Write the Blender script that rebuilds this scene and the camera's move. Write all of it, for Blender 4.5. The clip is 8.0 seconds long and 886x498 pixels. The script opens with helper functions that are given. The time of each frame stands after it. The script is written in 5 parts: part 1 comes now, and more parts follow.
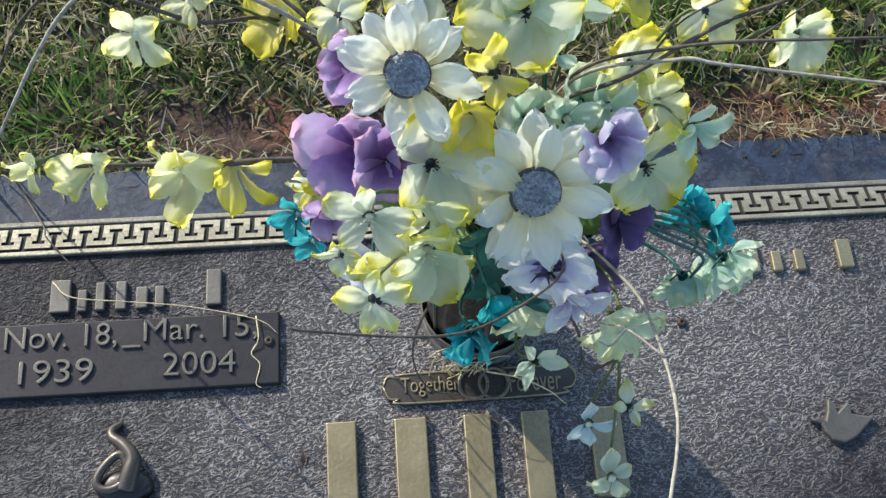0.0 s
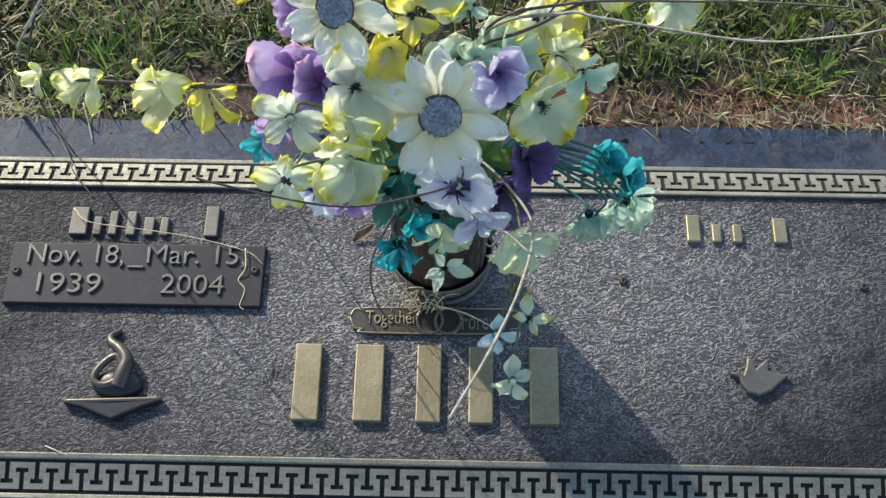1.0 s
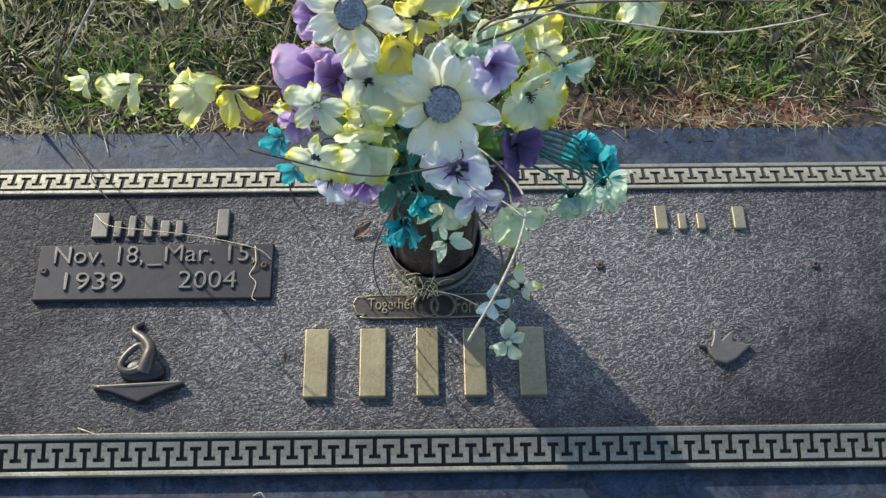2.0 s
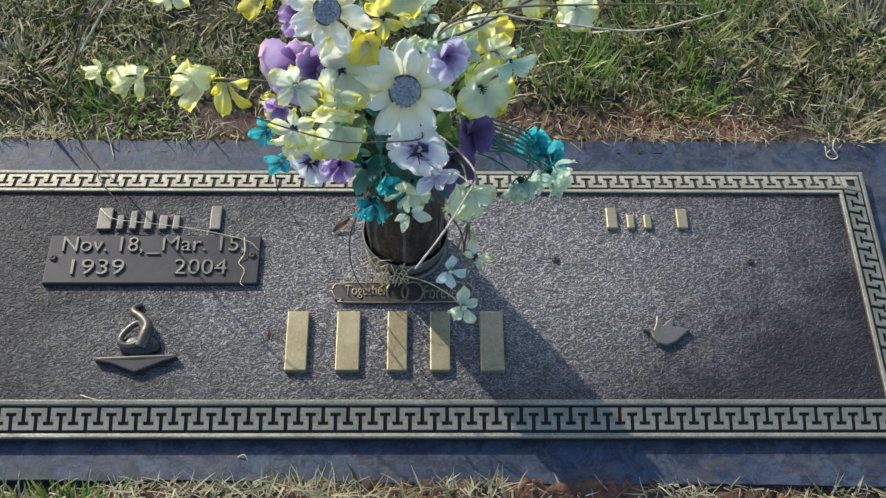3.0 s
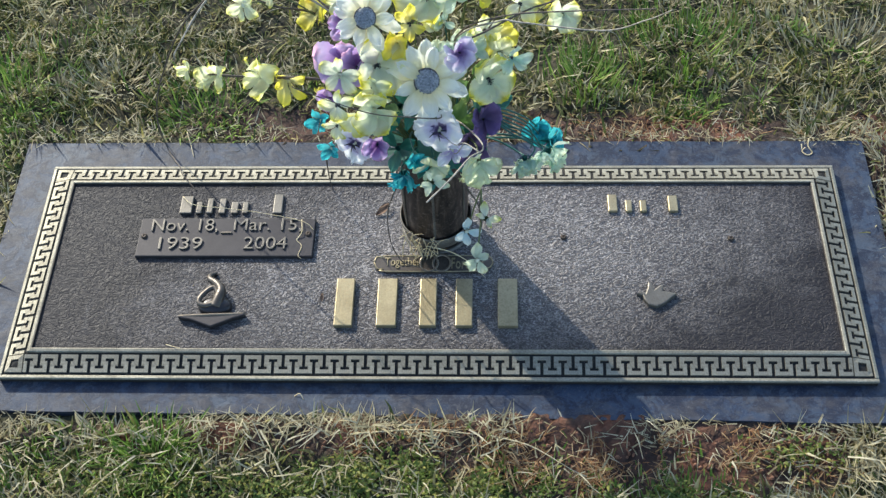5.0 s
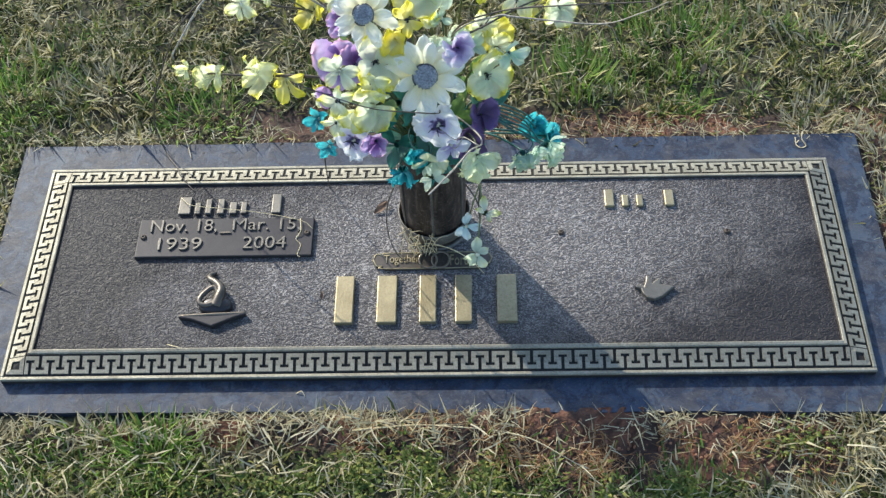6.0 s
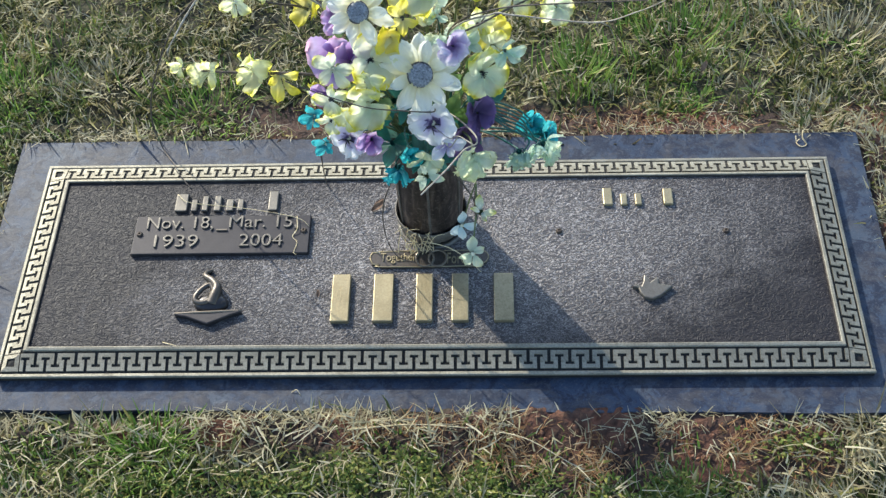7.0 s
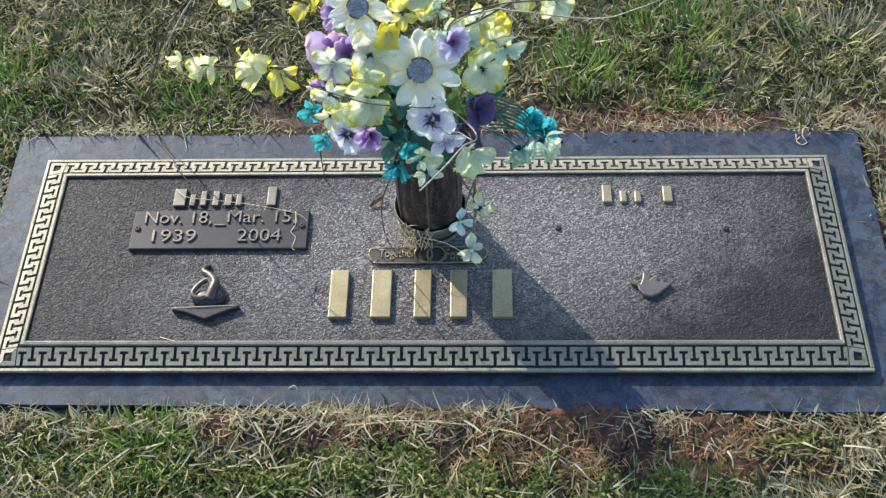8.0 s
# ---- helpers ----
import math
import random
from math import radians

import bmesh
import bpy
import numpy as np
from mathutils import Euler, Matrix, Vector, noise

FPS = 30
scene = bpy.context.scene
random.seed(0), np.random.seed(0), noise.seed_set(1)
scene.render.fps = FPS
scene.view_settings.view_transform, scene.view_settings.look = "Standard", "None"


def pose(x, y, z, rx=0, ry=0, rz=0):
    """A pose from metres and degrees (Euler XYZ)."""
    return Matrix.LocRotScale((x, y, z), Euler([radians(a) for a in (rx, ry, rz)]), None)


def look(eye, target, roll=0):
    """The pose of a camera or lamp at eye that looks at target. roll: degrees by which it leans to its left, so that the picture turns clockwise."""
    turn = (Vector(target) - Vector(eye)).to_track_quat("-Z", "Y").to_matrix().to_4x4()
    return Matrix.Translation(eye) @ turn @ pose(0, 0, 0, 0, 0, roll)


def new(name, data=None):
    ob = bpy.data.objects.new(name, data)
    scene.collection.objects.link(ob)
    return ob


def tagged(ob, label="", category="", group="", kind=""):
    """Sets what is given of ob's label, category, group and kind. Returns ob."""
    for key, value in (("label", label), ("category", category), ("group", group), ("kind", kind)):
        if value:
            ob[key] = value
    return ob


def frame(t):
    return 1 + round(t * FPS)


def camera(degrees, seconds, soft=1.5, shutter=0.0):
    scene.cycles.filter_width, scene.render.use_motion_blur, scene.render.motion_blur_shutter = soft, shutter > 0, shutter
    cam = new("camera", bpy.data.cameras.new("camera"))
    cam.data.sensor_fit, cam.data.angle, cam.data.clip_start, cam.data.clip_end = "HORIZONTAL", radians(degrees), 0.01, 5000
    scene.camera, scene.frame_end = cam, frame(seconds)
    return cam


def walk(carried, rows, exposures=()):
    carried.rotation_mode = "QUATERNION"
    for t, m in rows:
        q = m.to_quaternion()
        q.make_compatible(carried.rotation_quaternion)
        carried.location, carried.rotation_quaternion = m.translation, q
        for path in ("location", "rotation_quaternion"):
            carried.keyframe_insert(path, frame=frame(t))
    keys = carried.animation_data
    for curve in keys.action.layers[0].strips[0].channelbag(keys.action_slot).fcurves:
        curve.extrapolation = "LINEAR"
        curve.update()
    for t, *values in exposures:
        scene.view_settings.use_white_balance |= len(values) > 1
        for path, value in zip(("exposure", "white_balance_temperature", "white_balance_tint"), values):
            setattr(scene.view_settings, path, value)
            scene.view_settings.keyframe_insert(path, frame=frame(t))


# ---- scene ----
cam = camera(42.2, 8.0, 1.4)
PATH = [
    (0, (-0.072, -0.304, 0.902), (0.022, 0.549, -0.905), 2.7),
    (0.5, (-0.002, -0.369, 0.945), (-0.046, 0.52, -0.847), -2.7),
    (1, (0.019, -0.424, 0.98), (-0.012, 0.479, -0.805), -0.8),
    (1.2, (0.015, -0.444, 1.005), (-0.008, 0.473, -0.773), -0.4),
    (2.5, (-0.014, -0.572, 1.076), (0.034, 0.435, -0.652), 1.2),
    (3, (0.02, -0.651, 1.125), (0.055, 0.412, -0.569), 1.7),
    (3.5, (0.077, -0.762, 1.178), (0.018, 0.336, -0.493), -0.3),
    (4, (0.08, -0.83, 1.228), (-0.013, 0.301, -0.419), -1.4),
    (4.5, (0.067, -0.854, 1.26), (-0.028, 0.286, -0.38), -2.9),
    (5, (0.067, -0.867, 1.274), (-0.007, 0.276, -0.366), -3.0),
    (5.2, (0.065, -0.874, 1.275), (0.01, 0.272, -0.363), -2.4),
    (6.5, (0.055, -0.883, 1.272), (-0.009, 0.27, -0.362), -3.5),
    (7, (0.069, -0.873, 1.27), (0.0, 0.27, -0.369), -3.4),
    (7.5, (0.074, -0.872, 1.265), (0.003, 0.27, -0.375), -3.4),
    (8, (0.069, -0.871, 1.267), (0.002, 0.267, -0.376), -3.0),
]
walk(cam, [(t, look(stand, target, roll)) for t, stand, target, roll in PATH], [(0.0, 0.46, 6550, 5), (1.0, 0.42, 6550, 5), (2.5, 0.44, 6550, 5), (3.5, 0.46, 6550, 5), (4.5, 0.61, 6550, 5), (6.5, 0.74, 6550, 5), (8.0, 0.74, 6550, 5)])

# ---- world, sun, exposure ----
SUN_EL, SUN_ROT = radians(29), math.atan2(-0.62, 0.78)
world = bpy.data.worlds.new("sky")
scene.world = world
world.use_nodes = True
wn = world.node_tree.nodes
sky = wn.new("ShaderNodeTexSky")
sky.sky_type, sky.sun_disc = "NISHITA", False
sky.sun_elevation, sky.sun_rotation = SUN_EL, SUN_ROT
world.node_tree.links.new(sky.outputs["Color"], wn["Background"].inputs["Color"])
sky.ozone_density, sky.air_density = 2.2, 1.0
wn["Background"].inputs["Strength"].default_value = 0.205
sun = new("sun", bpy.data.lights.new("sun", "SUN"))
sun.data.energy, sun.data.angle, sun.data.color = 4.0, radians(0.55), (1.0, 0.94, 0.83)
sun.matrix_world = look((-0.62 * 10, 0.78 * 10, 10 * math.tan(SUN_EL)), (0, 0, 0))


# ---- materials ----
def material(name):
    m = bpy.data.materials.new(name)
    m.use_nodes = True
    nt = m.node_tree
    return m, nt, nt.nodes["Principled BSDF"]


def node(nt, kind, **values):
    n = nt.nodes.new(kind)
    for key, value in values.items():
        n.inputs[key.replace("_", " ")].default_value = value
    return n


def ramp(nt, source, stops):
    r = nt.nodes.new("ShaderNodeValToRGB")
    el = r.color_ramp.elements
    while len(el) < len(stops):
        el.new(0.5)
    for e, (at, colour) in zip(el, stops):
        e.position, e.color = at, (*colour, 1)
    nt.links.new(source, r.inputs["Fac"])
    return r.outputs["Color"]


def mixed(nt, fac, a, b, how="MIX"):
    m = nt.nodes.new("ShaderNodeMix")
    m.data_type, m.blend_type = "RGBA", how
    for socket, value in ((m.inputs[0], fac), (m.inputs[6], a), (m.inputs[7], b)):
        if isinstance(value, bpy.types.NodeSocket):
            nt.links.new(value, socket)
        else:
            socket.default_value = value if isinstance(value, float) else (*value, 1)
    return m.outputs[2]


def grain(nt, scale, detail=4, distortion=0.0, stretch=(1, 1, 1), kind="FBM", rough=0.5):
    tc = nt.nodes.new("ShaderNodeTexCoord")
    mp = nt.nodes.new("ShaderNodeMapping")
    mp.inputs["Scale"].default_value = stretch
    nt.links.new(tc.outputs["Object"], mp.inputs["Vector"])
    n = node(nt, "ShaderNodeTexNoise", Scale=scale, Detail=detail, Distortion=distortion, Roughness=rough)
    n.noise_type = kind
    nt.links.new(mp.outputs["Vector"], n.inputs["Vector"])
    return n.outputs["Fac"]


def bumped(nt, bsdf, heights):
    last = None
    for height, strength, distance in heights:
        b = node(nt, "ShaderNodeBump", Strength=strength, Distance=distance)
        nt.links.new(height, b.inputs["Height"])
        if last:
            nt.links.new(last, b.inputs["Normal"])
        last = b.outputs["Normal"]
    nt.links.new(last, bsdf.inputs["Normal"])
    return last


def ramp_value(nt, source, lo, hi, a=0.0, b=1.0):
    r = node(nt, "ShaderNodeMapRange")
    r.inputs[1].default_value, r.inputs[2].default_value, r.inputs[3].default_value, r.inputs[4].default_value = lo, hi, a, b
    nt.links.new(source, r.inputs[0])
    return r.outputs[0]


def bronze(name, dark, light, rough, metal, bumps, rough_vary=0.1):
    m, nt, p = material(name)
    big = grain(nt, 28, 6, 0.5, rough=0.65)
    fine = grain(nt, 420, 3)
    tone = ramp(nt, big, [(0.3, dark), (0.7, light)])
    nt.links.new(mixed(nt, ramp_value(nt, fine, 0.35, 0.7, 0.0, 0.35), tone, tuple(0.5 * c for c in dark)), p.inputs["Base Color"])
    p.inputs["Metallic"].default_value = metal
    nt.links.new(ramp_value(nt, fine, 0.3, 0.7, rough - rough_vary, rough + rough_vary), p.inputs["Roughness"])
    bumped(nt, p, [(grain(nt, *a), s, d) for a, s, d in bumps])
    return m


def field_bronze():
    """Dark patinated bronze cast with a wiry leather grain; its ridges are coloured paler for wear and sun glints."""
    m, nt, p = material("leather_grain_bronze")
    lines = grain(nt, 116, 3.0, 1.9, (1, 1.5, 1), rough=0.5)
    ridge = ramp(nt, lines, [(0.445, (0, 0, 0)), (0.49, (1, 1, 1)), (0.515, (0.9, 0.9, 0.9)), (0.565, (0, 0, 0))])
    fine = grain(nt, 800, 2)
    big = grain(nt, 13, 7, 0.8, rough=0.75)
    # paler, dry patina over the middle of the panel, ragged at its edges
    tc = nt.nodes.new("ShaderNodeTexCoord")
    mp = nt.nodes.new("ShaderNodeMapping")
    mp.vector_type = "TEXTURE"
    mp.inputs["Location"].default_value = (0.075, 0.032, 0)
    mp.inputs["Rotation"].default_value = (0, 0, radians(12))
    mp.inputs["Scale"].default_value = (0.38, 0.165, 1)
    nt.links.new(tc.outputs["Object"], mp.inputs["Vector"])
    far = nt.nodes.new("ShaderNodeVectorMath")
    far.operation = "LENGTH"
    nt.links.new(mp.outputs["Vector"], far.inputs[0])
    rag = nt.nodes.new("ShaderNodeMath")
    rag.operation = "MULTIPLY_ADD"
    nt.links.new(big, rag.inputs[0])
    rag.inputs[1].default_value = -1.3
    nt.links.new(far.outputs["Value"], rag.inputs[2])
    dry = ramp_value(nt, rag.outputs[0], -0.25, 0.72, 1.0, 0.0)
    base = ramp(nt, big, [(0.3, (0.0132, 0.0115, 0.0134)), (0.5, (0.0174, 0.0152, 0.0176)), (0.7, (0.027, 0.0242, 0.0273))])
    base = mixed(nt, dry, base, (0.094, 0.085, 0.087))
    # pale ridge colour: wear, plus whitish sun glints painted in, strongest on the patina
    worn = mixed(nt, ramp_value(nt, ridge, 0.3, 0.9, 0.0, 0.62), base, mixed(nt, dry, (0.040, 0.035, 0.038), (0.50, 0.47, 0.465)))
    nt.links.new(worn, p.inputs["Base Color"])
    p.inputs["Metallic"].default_value, p.inputs["Specular IOR Level"].default_value = 0.15, 0.27
    nt.links.new(ramp_value(nt, big, 0.3, 0.7, 0.46, 0.56), p.inputs["Roughness"])
    relief = nt.nodes.new("ShaderNodeMath")
    relief.operation = "MULTIPLY"
    nt.links.new(ramp_value(nt, lines, 0.34, 0.62), relief.inputs[0])
    nt.links.new(ramp_value(nt, dry, 0.0, 1.0, 0.35, 0.9), relief.inputs[1])
    bumped(nt, p, [(relief.outputs[0], 1.0, 0.0021), (fine, 0.15, 0.0004)])
    return m


def vase_bronze():
    """Dark brown bronze with pale dry streaks running down it."""
    m, nt, p = material("streaked_vase_bronze")
    streak = grain(nt, 70, 6, 0.8, (1, 1, 0.25), rough=0.7)
    fleck = grain(nt, 240, 4, 0.3)
    tone = ramp(nt, streak, [(0.38, (0.016, 0.011, 0.010)), (0.52, (0.050, 0.035, 0.028)), (0.64, (0.150, 0.110, 0.085))])
    nt.links.new(mixed(nt, ramp_value(nt, fleck, 0.56, 0.72, 0.0, 0.5), tone, (0.21, 0.175, 0.145)), p.inputs["Base Color"])
    p.inputs["Metallic"].default_value, p.inputs["Roughness"].default_value = 0.3, 0.5
    bumped(nt, p, [(streak, 0.5, 0.0015), (fleck, 0.3, 0.0006)])
    return m


def stone_material():
    """Bluish granite with brown blotches, dark pores and pale flecks."""
    m, nt, p = material("weathered_granite")
    big = grain(nt, 9, 5, 0.8)
    mid = grain(nt, 42, 7, 0.6, rough=0.75)
    spot = grain(nt, 95, 6, 0.4, rough=0.7)
    fine = grain(nt, 380, 4, rough=0.7)
    base = ramp(nt, big, [(0.38, (0.018, 0.030, 0.058)), (0.5, (0.030, 0.047, 0.084)), (0.62, (0.050, 0.066, 0.094))])
    base = mixed(nt, ramp_value(nt, mid, 0.45, 0.54, 0.0, 0.9), base, (0.013, 0.018, 0.036))
    brown = grain(nt, 24, 7, 0.7, (0.7, 1.3, 1), rough=0.75)
    base = mixed(nt, ramp_value(nt, brown, 0.50, 0.60, 0.0, 0.5), base, (0.066, 0.060, 0.062))
    base = mixed(nt, ramp_value(nt, spot, 0.54, 0.68, 0.0, 0.45), base, (0.100, 0.100, 0.112))
    nt.links.new(mixed(nt, ramp_value(nt, fine, 0.55, 0.72, 0.0, 0.35), base, (0.15, 0.155, 0.18)), p.inputs["Base Color"])
    p.inputs["Roughness"].default_value, p.inputs["Specular IOR Level"].default_value = 0.55, 0.32
    bumped(nt, p, [(mid, 0.5, 0.002), (spot, 0.4, 0.001), (fine, 0.35, 0.0006)])
    return m


def soil_material():
    m, nt, p = material("red_clay_soil")
    big = grain(nt, 11, 6, 0.5)
    mid = grain(nt, 90, 6, 0.4)
    clay = ramp(nt, big, [(0.35, (0.036, 0.023, 0.018)), (0.52, (0.072, 0.038, 0.028)), (0.68, (0.20, 0.074, 0.040))])
    turf = ramp(nt, grain(nt, 26, 6, 0.6, rough=0.7), [(0.35, (0.020, 0.022, 0.010)), (0.5, (0.040, 0.040, 0.018)), (0.65, (0.095, 0.080, 0.040))])
    at = nt.nodes.new("ShaderNodeAttribute")
    at.attribute_name = "clay"
    edge = nt.nodes.new("ShaderNodeMath")
    edge.operation = "MULTIPLY_ADD"
    nt.links.new(mid, edge.inputs[0])
    edge.inputs[1].default_value = 0.8
    nt.links.new(at.outputs["Fac"], edge.inputs[2])
    base = mixed(nt, ramp_value(nt, edge.outputs[0], 0.55, 0.85), turf, clay)
    nt.links.new(mixed(nt, ramp_value(nt, mid, 0.38, 0.66, 0.0, 0.6), base, (0.045, 0.032, 0.022)), p.inputs["Base Color"])
    p.inputs["Roughness"].default_value = 0.95
    bumped(nt, p, [(big, 0.6, 0.03), (mid, 1.0, 0.008)])
    return m


def blade_material(name, stops, patches=True):
    """Grass: each blade takes its own tint, leaning to green or straw from patch to patch."""
    m, nt, p = material(name)
    geo = nt.nodes.new("ShaderNodeNewGeometry")
    pick = geo.outputs["Random Per Island"]
    if patches:
        add = nt.nodes.new("ShaderNodeMath")
        add.operation = "ADD"
        nt.links.new(pick, add.inputs[0])
        nt.links.new(ramp_value(nt, grain(nt, 13, 4, 0.6), 0.3, 0.7, -0.55, 0.45), add.inputs[1])
        pick = add.outputs[0]
    tone = ramp(nt, pick, stops)
    tone = mixed(nt, ramp_value(nt, grain(nt, 160, 2), 0.3, 0.7, 0.0, 0.25), tone, (0.2, 0.16, 0.07))
    nt.links.new(tone, p.inputs["Base Color"])
    p.inputs["Roughness"].default_value, p.inputs["Specular IOR Level"].default_value = 0.6, 0.25
    tr = nt.nodes.new("ShaderNodeBsdfTranslucent")
    nt.links.new(tone, tr.inputs["Color"])
    mx = node(nt, "ShaderNodeMixShader", Fac=0.35)
    nt.links.new(p.outputs[0], mx.inputs[1])
    nt.links.new(tr.outputs[0], mx.inputs[2])
    nt.links.new(mx.outputs[0], nt.nodes["Material Output"].inputs["Surface"])
    return m


def petal_material(name, stops, thin=0.45):
    """Dyed, sun-bleached cloth that lets light through; the dye runs from the petal's base to its edge."""
    m, nt, p = material(name)
    at = nt.nodes.new("ShaderNodeAttribute")
    at.attribute_name = "grade"
    wob = nt.nodes.new("ShaderNodeMath")
    wob.operation = "ADD"
    nt.links.new(at.outputs["Fac"], wob.inputs[0])
    nt.links.new(ramp_value(nt, grain(nt, 45, 3, 0.5), 0.3, 0.7, -0.16, 0.16), wob.inputs[1])
    tone = ramp(nt, wob.outputs[0], stops)
    info = nt.nodes.new("ShaderNodeObjectInfo")
    tone = mixed(nt, ramp_value(nt, info.outputs["Random"], 0, 1, 0.0, 0.10), tone, (0.7, 0.74, 0.7))
    weave = grain(nt, 1500, 2)
    veins = grain(nt, 110, 3, 0.6, (0.25, 1, 1))
    tone = mixed(nt, ramp_value(nt, veins, 0.5, 0.75, 0.0, 0.16), tone, (0.5, 0.5, 0.42), "MULTIPLY")
    nt.links.new(tone, p.inputs["Base Color"])
    p.inputs["Roughness"].default_value, p.inputs["Specular IOR Level"].default_value = 0.7, 0.3
    nrm = bumped(nt, p, [(veins, 0.35, 0.002), (weave, 0.2, 0.0004)])
    tr = nt.nodes.new("ShaderNodeBsdfTranslucent")
    nt.links.new(tone, tr.inputs["Color"])
    nt.links.new(nrm, tr.inputs["Normal"])
    mx = node(nt, "ShaderNodeMixShader", Fac=thin)
    nt.links.new(p.outputs[0], mx.inputs[1])
    nt.links.new(tr.outputs[0], mx.inputs[2])
    nt.links.new(mx.outputs[0], nt.nodes["Material Output"].inputs["Surface"])
    return m


def plain(name, dark, light, rough=0.6, scale=60, bump=0.3, distance=0.001, metal=0.0):
    m, nt, p = material(name)
    g = grain(nt, scale, 4, 0.3)
    nt.links.new(ramp(nt, g, [(0.3, dark), (0.7, light)]), p.inputs["Base Color"])
    p.inputs["Roughness"].default_value, p.inputs["Metallic"].default_value = rough, metal
    bumped(nt, p, [(g, bump, distance)])
    return m


FIELD = field_bronze()
POLISHED = bronze("polished_bronze", (0.228, 0.208, 0.165), (0.405, 0.378, 0.310), 0.68, 0.74, [((150, 4), 0.35, 0.0012), ((420, 3), 0.2, 0.0004)])
LETTER = bronze("worn_bronze_letter", (0.29, 0.235, 0.14), (0.43, 0.36, 0.225), 0.45, 0.7, [((300, 3), 0.25, 0.0006), ((60, 4), 0.3, 0.001)])
PLATE = bronze("smooth_dark_bronze", (0.034, 0.030, 0.032), (0.050, 0.045, 0.047), 0.42, 0.5, [((300, 3), 0.15, 0.0005)])
ORNAMENT = bronze("relief_bronze", (0.16, 0.13, 0.10), (0.26, 0.215, 0.165), 0.4, 0.6, [((200, 3), 0.2, 0.0006)])
DATE = bronze("pale_date_lettering", (0.125, 0.112, 0.096), (0.205, 0.185, 0.157), 0.45, 0.6, [((300, 3), 0.25, 0.0006)])
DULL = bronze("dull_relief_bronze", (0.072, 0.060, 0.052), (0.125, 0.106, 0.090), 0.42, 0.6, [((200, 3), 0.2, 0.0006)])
PAINT = plain("black_recess_paint", (0.007, 0.0065, 0.006), (0.016, 0.014, 0.013), 0.85, 200)
VASE = vase_bronze()
FLANGE = bronze("pale_ring_bronze", (0.095, 0.085, 0.075), (0.21, 0.19, 0.165), 0.5, 0.4, [((160, 4), 0.3, 0.001)])
STONE = stone_material()
SOIL = soil_material()
LAWN = blade_material("lawn_blade", [(0.0, (0.036, 0.066, 0.016)), (0.33, (0.090, 0.118, 0.034)), (0.55, (0.195, 0.195, 0.046)), (0.76, (0.35, 0.290, 0.125)), (1.0, (0.54, 0.49, 0.30))])
STRAW = blade_material("dry_straw", [(0.0, (0.26, 0.21, 0.12)), (0.5, (0.43, 0.38, 0.23)), (1.0, (0.60, 0.55, 0.40))], False)
MOSS = blade_material("yellow_green_clover", [(0.0, (0.045, 0.10, 0.02)), (0.5, (0.12, 0.18, 0.035)), (1.0, (0.30, 0.29, 0.07))], False)
RUSTY = blade_material("clay_stained_straw", [(0.0, (0.20, 0.085, 0.035)), (0.5, (0.34, 0.18, 0.08)), (1.0, (0.52, 0.40, 0.24))], False)
GREEN = blade_material("fresh_green_blade", [(0.0, (0.06, 0.15, 0.02)), (0.5, (0.13, 0.27, 0.035)), (1.0, (0.30, 0.40, 0.09))], False)
WHITE_P = petal_material("white_petal", [(0.0, (0.86, 0.79, 0.50)), (0.2, (0.89, 0.86, 0.66)), (0.45, (0.90, 0.89, 0.79)), (1.0, (0.89, 0.91, 0.89))], 0.54)
CREAM_P = petal_material("cream_petal_yellow_edge", [(0.0, (0.64, 0.72, 0.58)), (0.5, (0.83, 0.85, 0.66)), (0.8, (0.83, 0.82, 0.40)), (1.0, (0.84, 0.78, 0.10))], 0.60)
LIME_P = petal_material("pale_lime_petal", [(0.0, (0.82, 0.86, 0.74)), (0.4, (0.85, 0.86, 0.54)), (0.75, (0.83, 0.82, 0.27)), (1.0, (0.84, 0.78, 0.08))], 0.61)
YELLOW_P = petal_material("yellow_petal", [(0.0, (0.74, 0.70, 0.36)), (0.45, (0.86, 0.76, 0.14)), (1.0, (0.88, 0.80, 0.05))], 0.55)
PURPLE_P = petal_material("purple_petal", [(0.0, (0.16, 0.05, 0.26)), (0.35, (0.42, 0.26, 0.58)), (0.7, (0.62, 0.48, 0.78)), (1.0, (0.80, 0.48, 0.70))], 0.55)
DARK_P = petal_material("deep_purple_petal", [(0.0, (0.05, 0.02, 0.10)), (0.6, (0.12, 0.06, 0.22)), (1.0, (0.24, 0.15, 0.38))], 0.35)
LILAC_P = petal_material("white_lilac_petal", [(0.0, (0.42, 0.32, 0.62)), (0.25, (0.72, 0.68, 0.84)), (0.6, (0.85, 0.84, 0.89)), (1.0, (0.86, 0.86, 0.89))], 0.53)
PANSY_P = petal_material("pansy_petal_dark_throat", [(0.0, (0.08, 0.05, 0.14)), (0.03, (0.14, 0.09, 0.24)), (0.09, (0.66, 0.60, 0.82)), (0.45, (0.85, 0.84, 0.89)), (1.0, (0.86, 0.86, 0.89))], 0.48)
# brighter variant of LIME_P, with the sun's glow through the cloth put into its colour
BRANCH_P = petal_material("sunlit_lime_petal", [(0.0, (0.88, 0.90, 0.66)), (0.5, (0.90, 0.90, 0.56)), (0.85, (0.88, 0.86, 0.34)), (1.0, (0.87, 0.82, 0.16))], 0.66)
ICE_P = petal_material("bluish_white_petal", [(0.0, (0.55, 0.72, 0.74)), (0.5, (0.74, 0.84, 0.85)), (1.0, (0.84, 0.88, 0.84))], 0.48)
